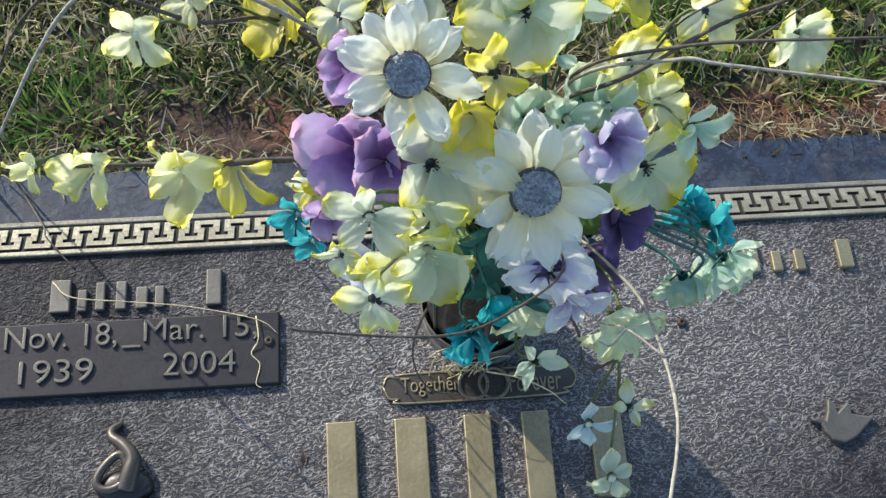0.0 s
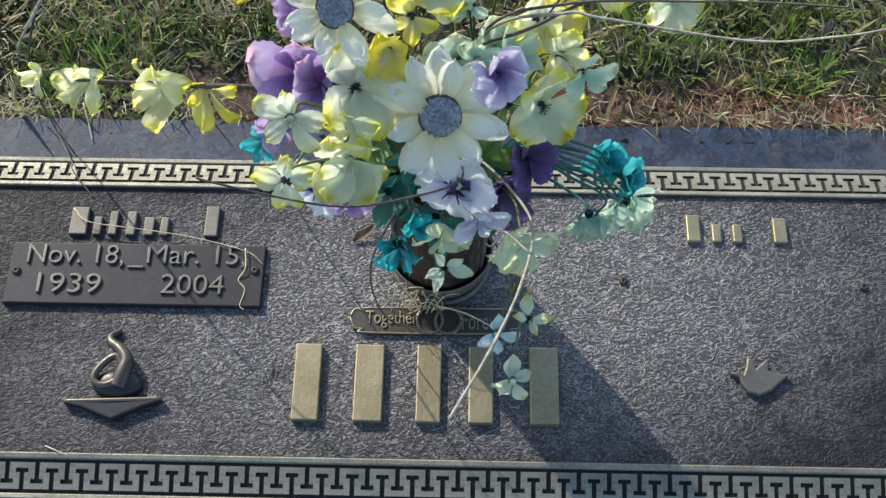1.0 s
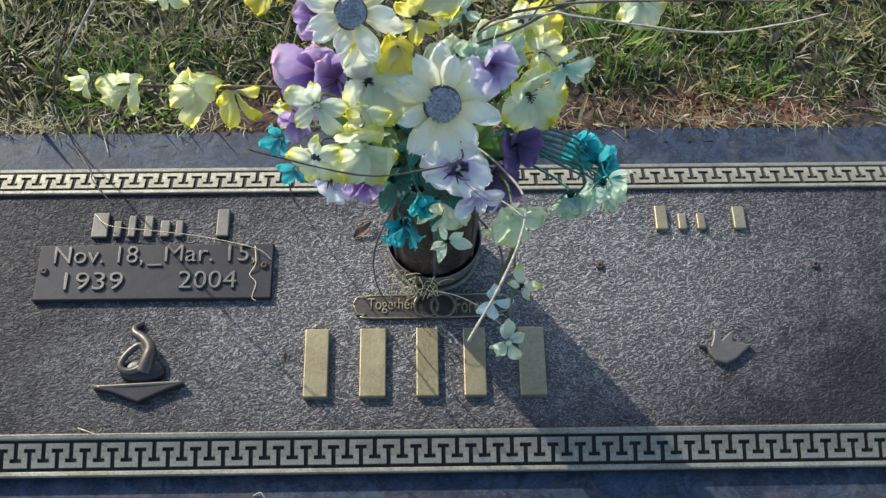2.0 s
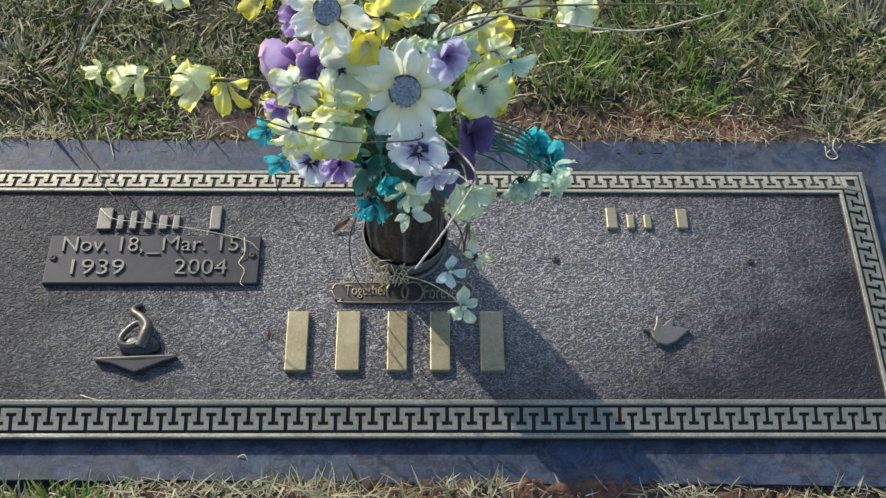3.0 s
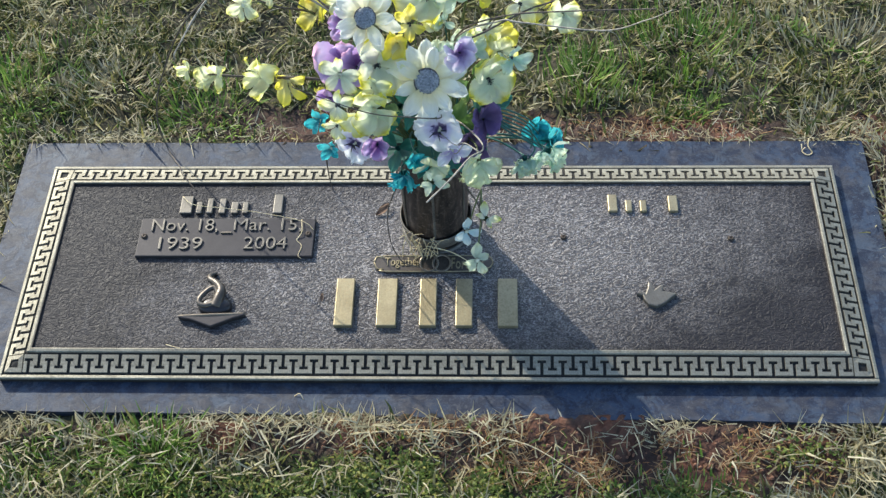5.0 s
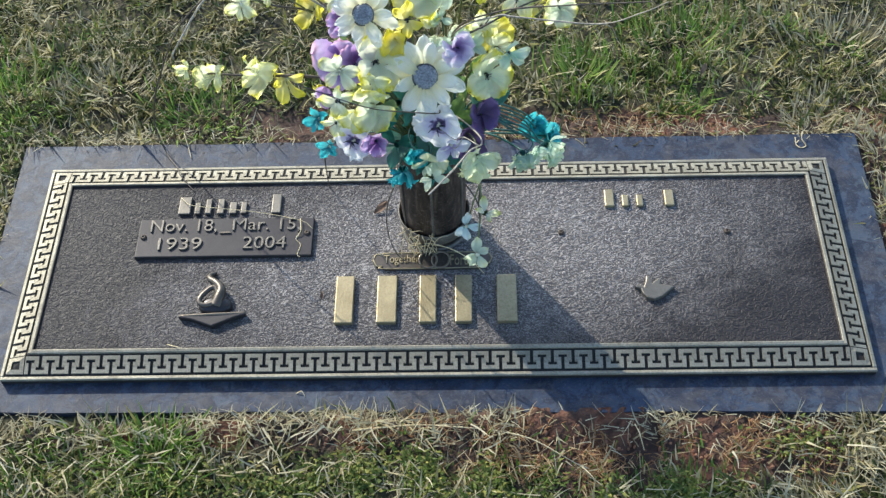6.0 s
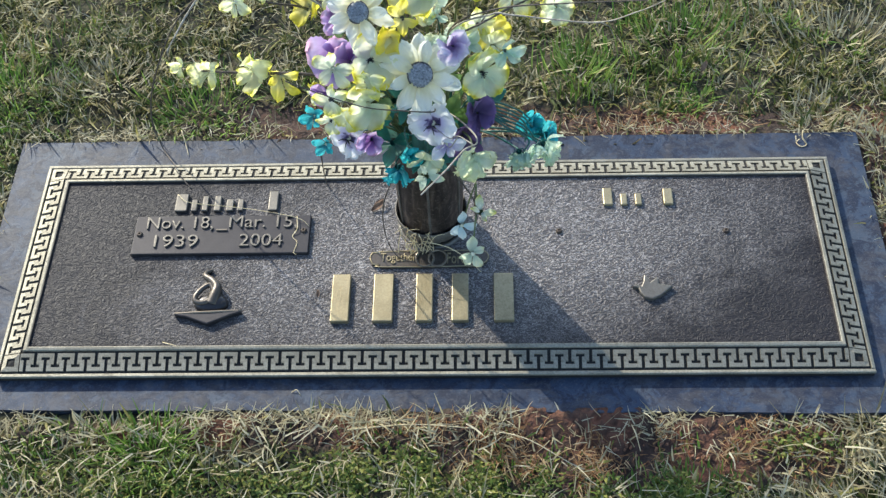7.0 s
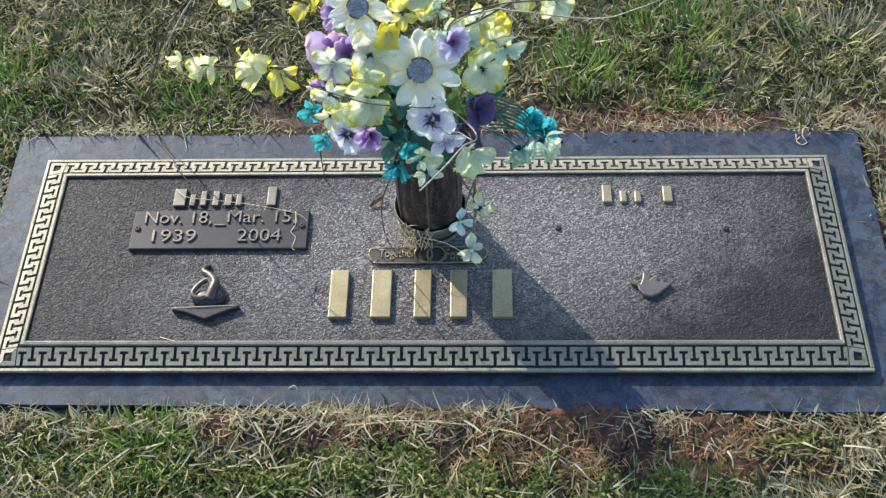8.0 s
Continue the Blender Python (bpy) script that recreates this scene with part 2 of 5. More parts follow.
SAGE_P = petal_material("pale_sage_petal", [(0.0, (0.62, 0.72, 0.56)), (0.5, (0.78, 0.83, 0.64)), (1.0, (0.83, 0.83, 0.50))], 0.55)
LILAC_T = petal_material("faded_violet_petal", [(0.0, (0.16, 0.09, 0.26)), (0.35, (0.52, 0.42, 0.66)), (1.0, (0.80, 0.77, 0.84))], 0.45)
TEAL_P = petal_material("teal_petal", [(0.0, (0.01, 0.24, 0.30)), (0.5, (0.02, 0.48, 0.54)), (1.0, (0.05, 0.62, 0.66))], 0.45)
MINT_P = petal_material("mint_petal", [(0.0, (0.42, 0.62, 0.52)), (0.5, (0.68, 0.80, 0.68)), (1.0, (0.78, 0.83, 0.58))], 0.53)
LEAF_P = petal_material("faded_green_leaf", [(0.0, (0.10, 0.20, 0.05)), (0.6, (0.22, 0.33, 0.11)), (1.0, (0.36, 0.44, 0.16))], 0.4)
TEAL_LEAF = petal_material("blue_green_leaf", [(0.0, (0.01, 0.10, 0.075)), (1.0, (0.03, 0.22, 0.17))], 0.3)
DISC = plain("grey_flower_disc", (0.15, 0.155, 0.175), (0.46, 0.47, 0.50), 0.8, 500, 1.0, 0.002)
DISC_RIM = plain("brown_grey_fuzz", (0.05, 0.045, 0.045), (0.16, 0.14, 0.13), 0.9, 500, 1.0, 0.002)
EYE_DARK = plain("dark_flower_eye", (0.012, 0.014, 0.02), (0.04, 0.045, 0.05), 0.8, 500, 0.6)
STAMEN = plain("pale_stamen", (0.55, 0.52, 0.36), (0.72, 0.70, 0.55), 0.7)
STEM_TEAL = plain("dark_teal_stem", (0.006, 0.06, 0.055), (0.015, 0.12, 0.10), 0.45, 90)
STEM_GREEN = plain("olive_stem", (0.07, 0.09, 0.03), (0.14, 0.16, 0.06), 0.5, 90)
TWIG = plain("dark_brown_twig", (0.045, 0.034, 0.028), (0.13, 0.10, 0.08), 0.7, 220, 0.6)
TWIG_PALE = plain("bleached_twig", (0.20, 0.17, 0.135), (0.42, 0.38, 0.32), 0.7, 220, 0.6)
ROOT = plain("dry_rootlet", (0.46, 0.35, 0.18), (0.74, 0.62, 0.40), 0.7, 220, 0.4)
RUST = plain("rusty_screw", (0.028, 0.021, 0.017), (0.075, 0.052, 0.038), 0.6, 700, 0.8, 0.0008, 0.4)


# ---- building helpers ----
def linked(name, mesh, mat, parent=None, label="", m=None):
    ob = new(name, mesh)
    if mat and not mesh.materials:
        mesh.materials.append(mat)
    ob.parent = parent
    if m is not None:
        ob.matrix_local = m
    return tagged(ob, label)


def meshed(name, bm, smooth=False):
    mesh = bpy.data.meshes.new(name)
    bm.to_mesh(mesh)
    bm.free()
    if smooth:
        mesh.shade_smooth()
    return mesh


def part(name, bm, mat, parent, label="", smooth=False):
    return linked(name, meshed(name, bm, smooth), mat, parent, label)


def box(x0, x1, y0, y1, z0, z1, bevel=0.0, segments=1, taper=0.0):
    bm = bmesh.new()
    bmesh.ops.create_cube(bm, size=1)
    for v in bm.verts:
        k = taper if v.co.z > 0 else 0
        v.co = ((x0 + k, x1 - k)[v.co.x > 0], (y0 + k, y1 - k)[v.co.y > 0], (z0, z1)[v.co.z > 0])
    if bevel:
        bmesh.ops.bevel(bm, geom=list(bm.edges), offset=bevel, segments=segments, affect="EDGES", profile=0.5)
    return bm


def lathe(profile, n=40):
    bm = bmesh.new()
    rings = [[bm.verts.new((r * math.cos(a), r * math.sin(a), z)) for a in (2 * math.pi * k / n for k in range(n))] for r, z in profile]
    for a, b in zip(rings, rings[1:]):
        for k in range(n):
            bm.faces.new((a[k], a[(k + 1) % n], b[(k + 1) % n], b[k]))
    return bm


def spline(points, steps=8):
    """A smooth line through a few points."""
    p = [Vector(q) for q in points]
    p = [2 * p[0] - p[1], *p, 2 * p[-1] - p[-2]]
    out = []
    for a, b, c, d in zip(p, p[1:], p[2:], p[3:]):
        for k in range(steps):
            t = k / steps
            out.append(0.5 * (2 * b + (c - a) * t + (2 * a - 5 * b + 4 * c - d) * t * t + (3 * b - a - 3 * c + d) * t ** 3))
    return out + [p[-2]]


def tube(points, r0, r1, sides=6, knots=0.0, bm=None, steps=8):
    """A tapered, slightly knotty tube along a smooth line."""
    bm = bm or bmesh.new()
    line = spline(points, steps)
    rings, side = [], None
    for k, q in enumerate(line):
        way = (line[min(k + 1, len(line) - 1)] - line[max(k - 1, 0)]).normalized()
        side = way.orthogonal().normalized() if side is None else (side - way * side.dot(way)).normalized()
        up = way.cross(side)
        r = r0 + (r1 - r0) * k / (len(line) - 1)
        r *= 1 + knots * noise.noise(q * 90)
        rings.append([bm.verts.new(q + r * (math.cos(a) * side + math.sin(a) * up)) for a in (2 * math.pi * s / sides for s in range(sides))])
    for a, b in zip(rings, rings[1:]):
        for k in range(sides):
            bm.faces.new((a[k], a[(k + 1) % sides], b[(k + 1) % sides], b[k]))
    bm.faces.new(rings[0][::-1]), bm.faces.new(rings[-1])
    return bm


def slab(outline, z0, z1, bevel=0.0):
    """A flat plate with the given outline, its upper edge rounded."""
    bm = bmesh.new()
    low = [bm.verts.new((x, y, z0)) for x, y in outline]
    face = bm.faces.new(low)
    if face.normal.z < 0:
        bmesh.ops.reverse_faces(bm, faces=[face])
    ext = bmesh.ops.extrude_face_region(bm, geom=[face])
    top = [v for v in ext["geom"] if isinstance(v, bmesh.types.BMVert)]
    bmesh.ops.translate(bm, verts=top, vec=(0, 0, z1 - z0))
    if bevel:
        edges = [e for e in bm.edges if all(v in top for v in e.verts)]
        bmesh.ops.bevel(bm, geom=edges, offset=bevel, segments=2, affect="EDGES", profile=0.5)
    bmesh.ops.recalc_face_normals(bm, faces=bm.faces)
    return bm


def lettering(text, x0, x1, y0, y1, z0, z1):
    """Words in the built-in font, cast as raised metal, fitted to their place."""
    cu = bpy.data.curves.new("lettering", "FONT")
    cu.body, cu.extrude, cu.bevel_depth, cu.resolution_u = text, 0.05, 0.012, 4
    cu.offset = -0.016
    ob = new("lettering_source", cu)
    mesh = bpy.data.meshes.new_from_object(ob.evaluated_get(bpy.context.evaluated_depsgraph_get()))
    bpy.data.objects.remove(ob)
    co = np.array([v.co for v in mesh.vertices])
    lo, hi = co.min(0), co.max(0)
    co = (co - lo) / (hi - lo) * (x1 - x0, y1 - y0, z1 - z0) + (x0, y0, z0)
    mesh.vertices.foreach_set("co", co.ravel())
    mesh.update()
    return mesh


# ---- ground ----
def ground_height(x, y):
    """The lawn's gentle unevenness, a little below the stone's top."""
    rim = np.maximum(np.maximum(np.abs(x) - 0.61, np.abs(y) - 0.222), 0)
    return -0.034 + 0.0085 * np.exp(-(rim / 0.03) ** 2) + 0.006 * np.sin(5.1 * x + 1.3) * np.cos(4.3 * y + 0.4) + 0.004 * np.sin(17 * x + 2) * np.sin(13 * y)


def bare(x, y):
    """How bare the clay lies: along the stone's back edge and in front of it."""
    def spot(cx, cy, rx, ry):
        return np.exp(-((x - cx) / rx) ** 2 - ((y - cy) / ry) ** 2)
    return np.clip(0.85 * spot(0.36, 0.258, 0.26, 0.032) + 0.85 * spot(-0.25, 0.270, 0.16, 0.038) + 1.5 * spot(0.20, -0.268, 0.16, 0.045)
                   + 1.3 * spot(0.40, -0.264, 0.12, 0.036) + 0.95 * spot(-0.10, -0.245, 0.42, 0.020) + 0.75 * spot(0.64, 0.12, 0.035, 0.2) + 0.8 * spot(0.05, 0.26, 0.2, 0.03), 0, 1)


def ground():
    u = np.linspace(-1, 1, 261)
    s = 1.1 * u + 260 * np.sign(u) * np.abs(u) ** 9
    xs, ys = np.meshgrid(s, s + 0.1)
    near = np.exp(-(xs ** 2 + ys ** 2) / 9)
    zs = ground_height(xs, ys) * near - 0.034 * (1 - near) + 0.006 * near * np.random.default_rng(3).normal(size=xs.shape) * 0.45
    zs = np.where((np.abs(xs) < 0.600) & (np.abs(ys) < 0.208), -0.08, zs)
    n = len(u)
    co = np.stack([xs, ys, zs], -1).reshape(-1, 3)
    k = np.arange(n * n).reshape(n, n)
    faces = np.stack([k[:-1, :-1], k[:-1, 1:], k[1:, 1:], k[1:, :-1]], -1).reshape(-1, 4)
    mesh = bpy.data.meshes.new("ground")
    mesh.from_pydata(co.tolist(), [], faces.tolist())
    mesh.attributes.new("clay", "FLOAT", "POINT").data.foreach_set("value", bare(xs, ys).reshape(-1).astype(np.float32))
    mesh.shade_smooth()
    tagged(linked("ground", mesh, SOIL), "uneven turf and bare red clay around the stone", "ground", kind="structure")


ground()


# ---- stone base ----
def stone_base():
    bm = box(-0.612, 0.612, -0.2195, 0.2275, -0.13, -0.0215)
    for v in bm.verts:
        if v.co.y < 0:
            v.co.y -= 0.006 * v.co.x / 0.612
    bmesh.ops.subdivide_edges(bm, edges=[e for e in bm.edges if abs(e.verts[0].co.x - e.verts[1].co.x) > 0.5], cuts=60, use_grid_fill=True)
    for v in bm.verts:
        n = noise.noise(v.co * 14) * 0.0016 + noise.noise(v.co * 47) * 0.0009
        if abs(v.co.y) > 0.21:
            v.co.y += n
        if abs(v.co.x) > 0.6:
            v.co.x += n
    rim = [e for e in bm.edges if all(v.co.z > -0.02 for v in e.verts) and e.calc_face_angle(0) > 0.5]
    bmesh.ops.bevel(bm, geom=rim, offset=0.004, segments=3, affect="EDGES", profile=0.6)
    tagged(linked("stone_base", meshed("stone_base", bm, False), STONE), "bluish grey weathered granite base set flush in the lawn", "grave base")


stone_base()

# ---- bronze marker ----
HX, HY, TOP, KEY_TOP = 0.559, 0.174, 0.0, -0.0005
marker = tagged(new("grave_marker"), "dark bronze companion grave marker with polished key border", "grave marker")
marker.location = (0, 0, -0.0215)
marker_in = Matrix.Translation((0, 0, 0.0215))


def on_marker(name, bm, mat, parent=None, label="", smooth=False):
    """A piece of the marker; heights count from the top of its border."""
    if parent is None:
        bm.transform(marker_in)
    return part(name, bm, mat, parent or marker, label, smooth)


SLOPE, RIDGE, BORDER = 0.30, 0.0010, 0.038


def sloped(x, y):
    """The height of the bevelled border: highest at its inner edge, falling outward on all four sides."""
    out = max(abs(x) - (HX - BORDER), abs(y) - (HY - BORDER))
    return RIDGE - SLOPE * min(max(out, 0), BORDER)


def frustum(lower):
    """The mitred, outward-sloping ground of the border, with a skirt below."""
    bm = bmesh.new()
    rings = []
    for d, z in ((0.0008, -0.0210), (0.0008, None), (BORDER - 0.0006, None), (BORDER - 0.0006, -0.0100)):
        x, y = HX - d, HY - d
        rings.append([bm.verts.new((sx * x, sy * y, sloped(x, y) - lower if z is None else z)) for sx, sy in ((-1, -1), (1, -1), (1, 1), (-1, 1))])
    for a, b in zip(rings, rings[1:]):
        for k in range(4):
            bm.faces.new((a[k], a[(k + 1) % 4], b[(k + 1) % 4], b[k]))
    return bm


on_marker("backplate", box(-HX + 0.0012, HX - 0.0012, -HY + 0.0012, HY - 0.0012, -0.0215, -0.0126), PAINT, label="dark cast bronze backplate")
on_marker("border_ground", frustum(0.0026), PAINT, label="black recessed ground of the bevelled border")
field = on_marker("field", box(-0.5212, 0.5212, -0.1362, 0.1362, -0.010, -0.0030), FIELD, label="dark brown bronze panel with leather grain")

RAIL = 0.0052


def rail(name, x0, x1, y0, y1, deep):
    """A polished rail lying on the slope of the border."""
    bm = box(x0, x1, y0, y1, -deep, 0.0, 0.0011, 2)
    for v in bm.verts:
        v.co.z += sloped(v.co.x, v.co.y)
    on_marker(name, bm, POLISHED)


for x0, x1, y0, y1 in ((-HX, HX, HY - RAIL, HY), (-HX, HX, -HY, -HY + RAIL), (-HX, -HX + RAIL, -HY + RAIL, HY - RAIL), (HX - RAIL, HX, -HY + RAIL, HY - RAIL)):
    rail("outer_rail", x0, x1, y0, y1, 0.0042)
IX, IY = HX - BORDER, HY - BORDER
for x0, x1, y0, y1 in ((-IX, IX, IY - 0.0008, IY + 0.0046), (-IX, IX, -IY - 0.0046, -IY + 0.0008), (-IX - 0.0046, -IX + 0.0008, -IY - 0.0046, IY + 0.0046), (IX - 0.0008, IX + 0.0046, -IY - 0.0046, IY + 0.0046)):
    rail("inner_rail", x0, x1, y0, y1, 0.0105 if y1 - y0 < 0.1 else 0.0108)


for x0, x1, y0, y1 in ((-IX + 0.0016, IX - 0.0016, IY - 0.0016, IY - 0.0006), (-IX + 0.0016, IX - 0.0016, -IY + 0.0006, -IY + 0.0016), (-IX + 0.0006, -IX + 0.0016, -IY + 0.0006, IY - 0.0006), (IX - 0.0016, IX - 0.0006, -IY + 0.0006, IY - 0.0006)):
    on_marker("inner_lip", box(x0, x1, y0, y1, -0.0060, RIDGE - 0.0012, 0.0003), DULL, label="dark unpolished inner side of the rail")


def raised_cells(xs, ys, solid, z0, z1):
    """Upright walls and tops over the solid cells of an uneven grid."""
    bm = bmesh.new()
    seen = {}

    def vert(i, j, z):
        if (i, j, z) not in seen:
            seen[i, j, z] = bm.verts.new((xs[i], ys[j], z))
        return seen[i, j, z]

    for i, j in solid:
        bm.faces.new([vert(*c, z1) for c in ((i, j), (i + 1, j), (i + 1, j + 1), (i, j + 1))])
        for (di, dj), a, b in (((0, -1), (i, j), (i + 1, j)), ((1, 0), (i + 1, j), (i + 1, j + 1)), ((0, 1), (i + 1, j + 1), (i, j + 1)), ((-1, 0), (i, j + 1), (i, j))):
            if (i + di, j + dj) not in solid:
                bm.faces.new((vert(*a, z0), vert(*b, z0), vert(*b, z1), vert(*a, z1)))
    return bm


def key_mesh(pitch, band):
    """One turn of the key: two dark T slots, one from below and one from above, in a raised strip."""
    f = (0, 0.04, 0.17, 0.33, 0.46, 0.54, 0.67, 0.83, 0.96, 1.0)
    g = (0, 0.21, 0.38, 0.62, 0.79, 1.0)
    solid = {(i, j) for i in range(9) for j in range(5)}
    solid -= {(2, j) for j in range(4)} | {(i, 3) for i in (1, 2, 3)}
    solid -= {(6, j) for j in range(1, 5)} | {(i, 1) for i in (5, 6, 7)}
    bm = raised_cells([pitch * v for v in f], [band * (v - 0.5) for v in g], solid, -0.0030, KEY_TOP)
    for v in bm.verts:
        v.co.z += SLOPE * v.co.y
    return meshed("key", bm)


BAND = 0.0220
MID = 0.0192
KEY_Z = 0.0215 + RIDGE - SLOPE * (BORDER - MID)
CELL = (-0.0112, -0.0056, 0.0056, 0.0112)
for sx in (-1, 1):
    for sy in (-1, 1):
        cx, cy = sx * (HX - MID), sy * (HY - MID)
        bm = raised_cells([cx + v for v in CELL], [cy + v for v in CELL], {(i, j) for i in range(3) for j in range(3)} - {(1, 1)}, -0.0030, KEY_TOP)
        for v in bm.verts:
            v.co.z += sloped(v.co.x, v.co.y)
        on_marker("corner_key", bm, POLISHED)
for count, length, turns in ((40, 2 * (HX - MID - 0.0126), (0, 180)), (11, 2 * (HY - MID - 0.0126), (90, 270))):
    mesh = key_mesh(length / count, BAND)
    for turn in turns:
        out = (HY if turn in (0, 180) else HX) - MID
        for k in range(count):
            along = -length / 2 + k * length / count
            linked("key", mesh, POLISHED, marker, m=pose(0, 0, KEY_Z, 0, 0, turn) @ pose(along, -out, 0))


def screw(parent, x, y, z, r=0.0042, label="rusty round-headed screw"):
    bm = lathe([(r, z), (r, z + 0.0014), (0.75 * r, z + 0.0030), (0.3 * r, z + 0.0034), (0.3 * r, z + 0.0022), (0.0002, z + 0.0022)], 14)
    bmesh.ops.translate(bm, verts=bm.verts, vec=(x, y, 0))
    return on_marker("screw", bm, RUST, parent, label, True)


# date plate with its raised lettering and two screws
date_plate = on_marker("date_plate", box(-0.410, -0.1665, 0.0065, 0.0715, -0.0052, 0.0026, 0.0010, 2, 0.0008), PLATE, label="smooth dark bronze date plate")
DZ = 0.0215


def plate_words(text, x0, x1, y0, y1, parent=date_plate, z0=0.0024, z1=0.0050, mat=DATE):
    linked("lettering", lettering(text, x0, x1, y0, y1, z0 + DZ, z1 + DZ), mat, parent, "raised bronze lettering")


plate_words("Nov. 18,", -0.3930, -0.3010, 0.0450, 0.0680)
on_plate = box(-0.2965, -0.2810, 0.0445, 0.0468, 0.0024 + DZ, 0.0048 + DZ, 0.0004)
part("dash", on_plate, ORNAMENT, date_plate)
plate_words("Mar. 15,", -0.2790, -0.1850, 0.0460, 0.0690)
plate_words("1939", -0.3790, -0.3190, 0.0175, 0.0375)
plate_words("2004", -0.2620, -0.2030, 0.0180, 0.0380)


def plate_screw(x, y):
    bm = lathe([(0.0044, 0.002), (0.0044, 0.0034), (0.0033, 0.005), (0.0013, 0.0054), (0.0013, 0.004), (0.0002, 0.004)], 14)
    bmesh.ops.translate(bm, verts=bm.verts, vec=(x, y, DZ))
    part("screw", bm, RUST, date_plate, "rusty round-headed screw", True)


plate_screw(-0.4015, 0.0400), plate_screw(-0.1755, 0.0440)
screw(marker, 0.173, 0.042, 0.0215 - 0.0030), screw(marker, 0.3985, 0.040, 0.0215 - 0.0030)


def bar(x0, x1, y0, y1, z1=0.0036, mat=LETTER, bevel=0.0011):
    """A plain raised bar that stands for one letter of a name."""
    on_marker("letter_bar", box(x0, x1, y0, y1, -0.0056, z1, bevel, 2), mat)


for x0, x1 in ((-0.1300, -0.1060), (-0.0750, -0.0490), (-0.0190, 0.0030), (0.0280, 0.0500), (0.0830, 0.1090)):
    bar(x0, x1, -0.1020, -0.0290)
for x0, x1, y1 in ((-0.3600, -0.3430, 0.111), (-0.3370, -0.3290, 0.101), (-0.3220, -0.3140, 0.107), (-0.3050, -0.2960, 0.107), (-0.2880, -0.2780, 0.101), (-0.2720, -0.2640, 0.101), (-0.2290, -0.2160, 0.114)):
    bar(x0, x1, 0.0810, y1, 0.0012, DATE, 0.0012)
for x0, x1, y1 in ((0.2360, 0.2490, 0.113), (0.2600, 0.2690, 0.103), (0.2800, 0.2890, 0.103), (0.3190, 0.3320, 0.111)):
    bar(x0, x1, 0.0840, y1, 0.0014, LETTER, 0.0012)

# scroll with two linked rings and two words
scroll_line = []
for x, y in ((-0.084, 0.002), (-0.080, 0.011), (-0.072, 0.0095), (-0.066, 0.0125), (0.060, 0.0135), (0.066, 0.0105), (0.073, 0.012), (0.078, 0.003), (0.074, -0.007), (0.066, -0.0085), (0.061, -0.0135), (-0.066, -0.0145), (-0.071, -0.0100), (-0.079, -0.0095)):
    scroll_line.append((x, y - 0.003))
scroll = on_marker("scroll", slab(scroll_line, -0.0056, 0.0005, 0.0012), DULL, label="narrow bronze scroll with raised words")
for cx in (-0.0085, 0.0085):
    ring = [(cx + 0.0118 * math.cos(a), 0.0128 * math.sin(a) - 0.003, 0.0016 + DZ + 0.0006 * math.sin(a + cx * 99)) for a in (2 * math.pi * k / 20 for k in range(21))]
    part("ring", tube(ring, 0.0017, 0.0017, 6, steps=2), ORNAMENT, scroll, "raised linked ring", True)
plate_words("Together", -0.0680, -0.0200, -0.0115, 0.0055, scroll, 0.0003, 0.0022, LETTER)
plate_words("Forever", 0.0215, 0.0640, -0.0115, 0.0055, scroll, 0.0003, 0.0022, LETTER)
rim = [(x * 0.985, y * 0.92, 0.0007 + DZ) for x, y in scroll_line]
part("scroll_edge", tube(rim + rim[:1], 0.0008, 0.0008, 5, steps=3), LETTER, scroll, "", True)


# oil lamp relief
def lamp_relief():
    lamp = on_marker("oil_lamp_relief", slab([(-0.334, -0.088), (-0.247, -0.084), (-0.247, -0.087), (-0.262, -0.092), (-0.290, -0.105), (-0.318, -0.094), (-0.334, -0.091)], -0.0056, 0.0045, 0.0015), PLATE, label="bronze relief of an oil lamp with curling flame")
    bowl = lathe([(0.0002, 0.0070), (0.010, 0.0065), (0.018, 0.005), (0.0225, 0.001), (0.0225, -0.0055)], 24)
    for v in bowl.verts:
        v.co.y *= 0.62
    bmesh.ops.translate(bowl, verts=bowl.verts, vec=(-0.2890, -0.071, DZ))
    part("bowl", bowl, PLATE, lamp, "", True)
    z = 0.0065 + DZ
    ring = [(-0.2970 + 0.0108 * math.cos(a) * (1 - 0.35 * math.sin(a)) + 0.004 * math.sin(a), -0.0600 + 0.0140 * math.sin(a), z) for a in (2 * math.pi * k / 16 for k in range(17))]
    part("handle_loop", tube(ring, 0.0036, 0.0036, 8, steps=2), DULL, lamp, "", True)
    neck = [(-0.2880, -0.074, z - 0.004), (-0.2845, -0.062, z - 0.001), (-0.2825, -0.050, z), (-0.2900, -0.039, z - 0.001), (-0.3000, -0.031, z - 0.003), (-0.3010, -0.024, z - 0.005), (-0.2940, -0.018, z - 0.007)]
    part("flame", tube(neck, 0.0085, 0.0022, 10), DULL, lamp, "curling bronze flame", True)
    edge = [(-0.334, -0.0885, 0.003 + DZ), (-0.290, -0.087, 0.0045 + DZ), (-0.247, -0.0845, 0.003 + DZ)]
    part("rim", tube(edge, 0.0018, 0.0018, 6), ORNAMENT, lamp, "", True)


lamp_relief()

# plain winged relief
wing_line = []
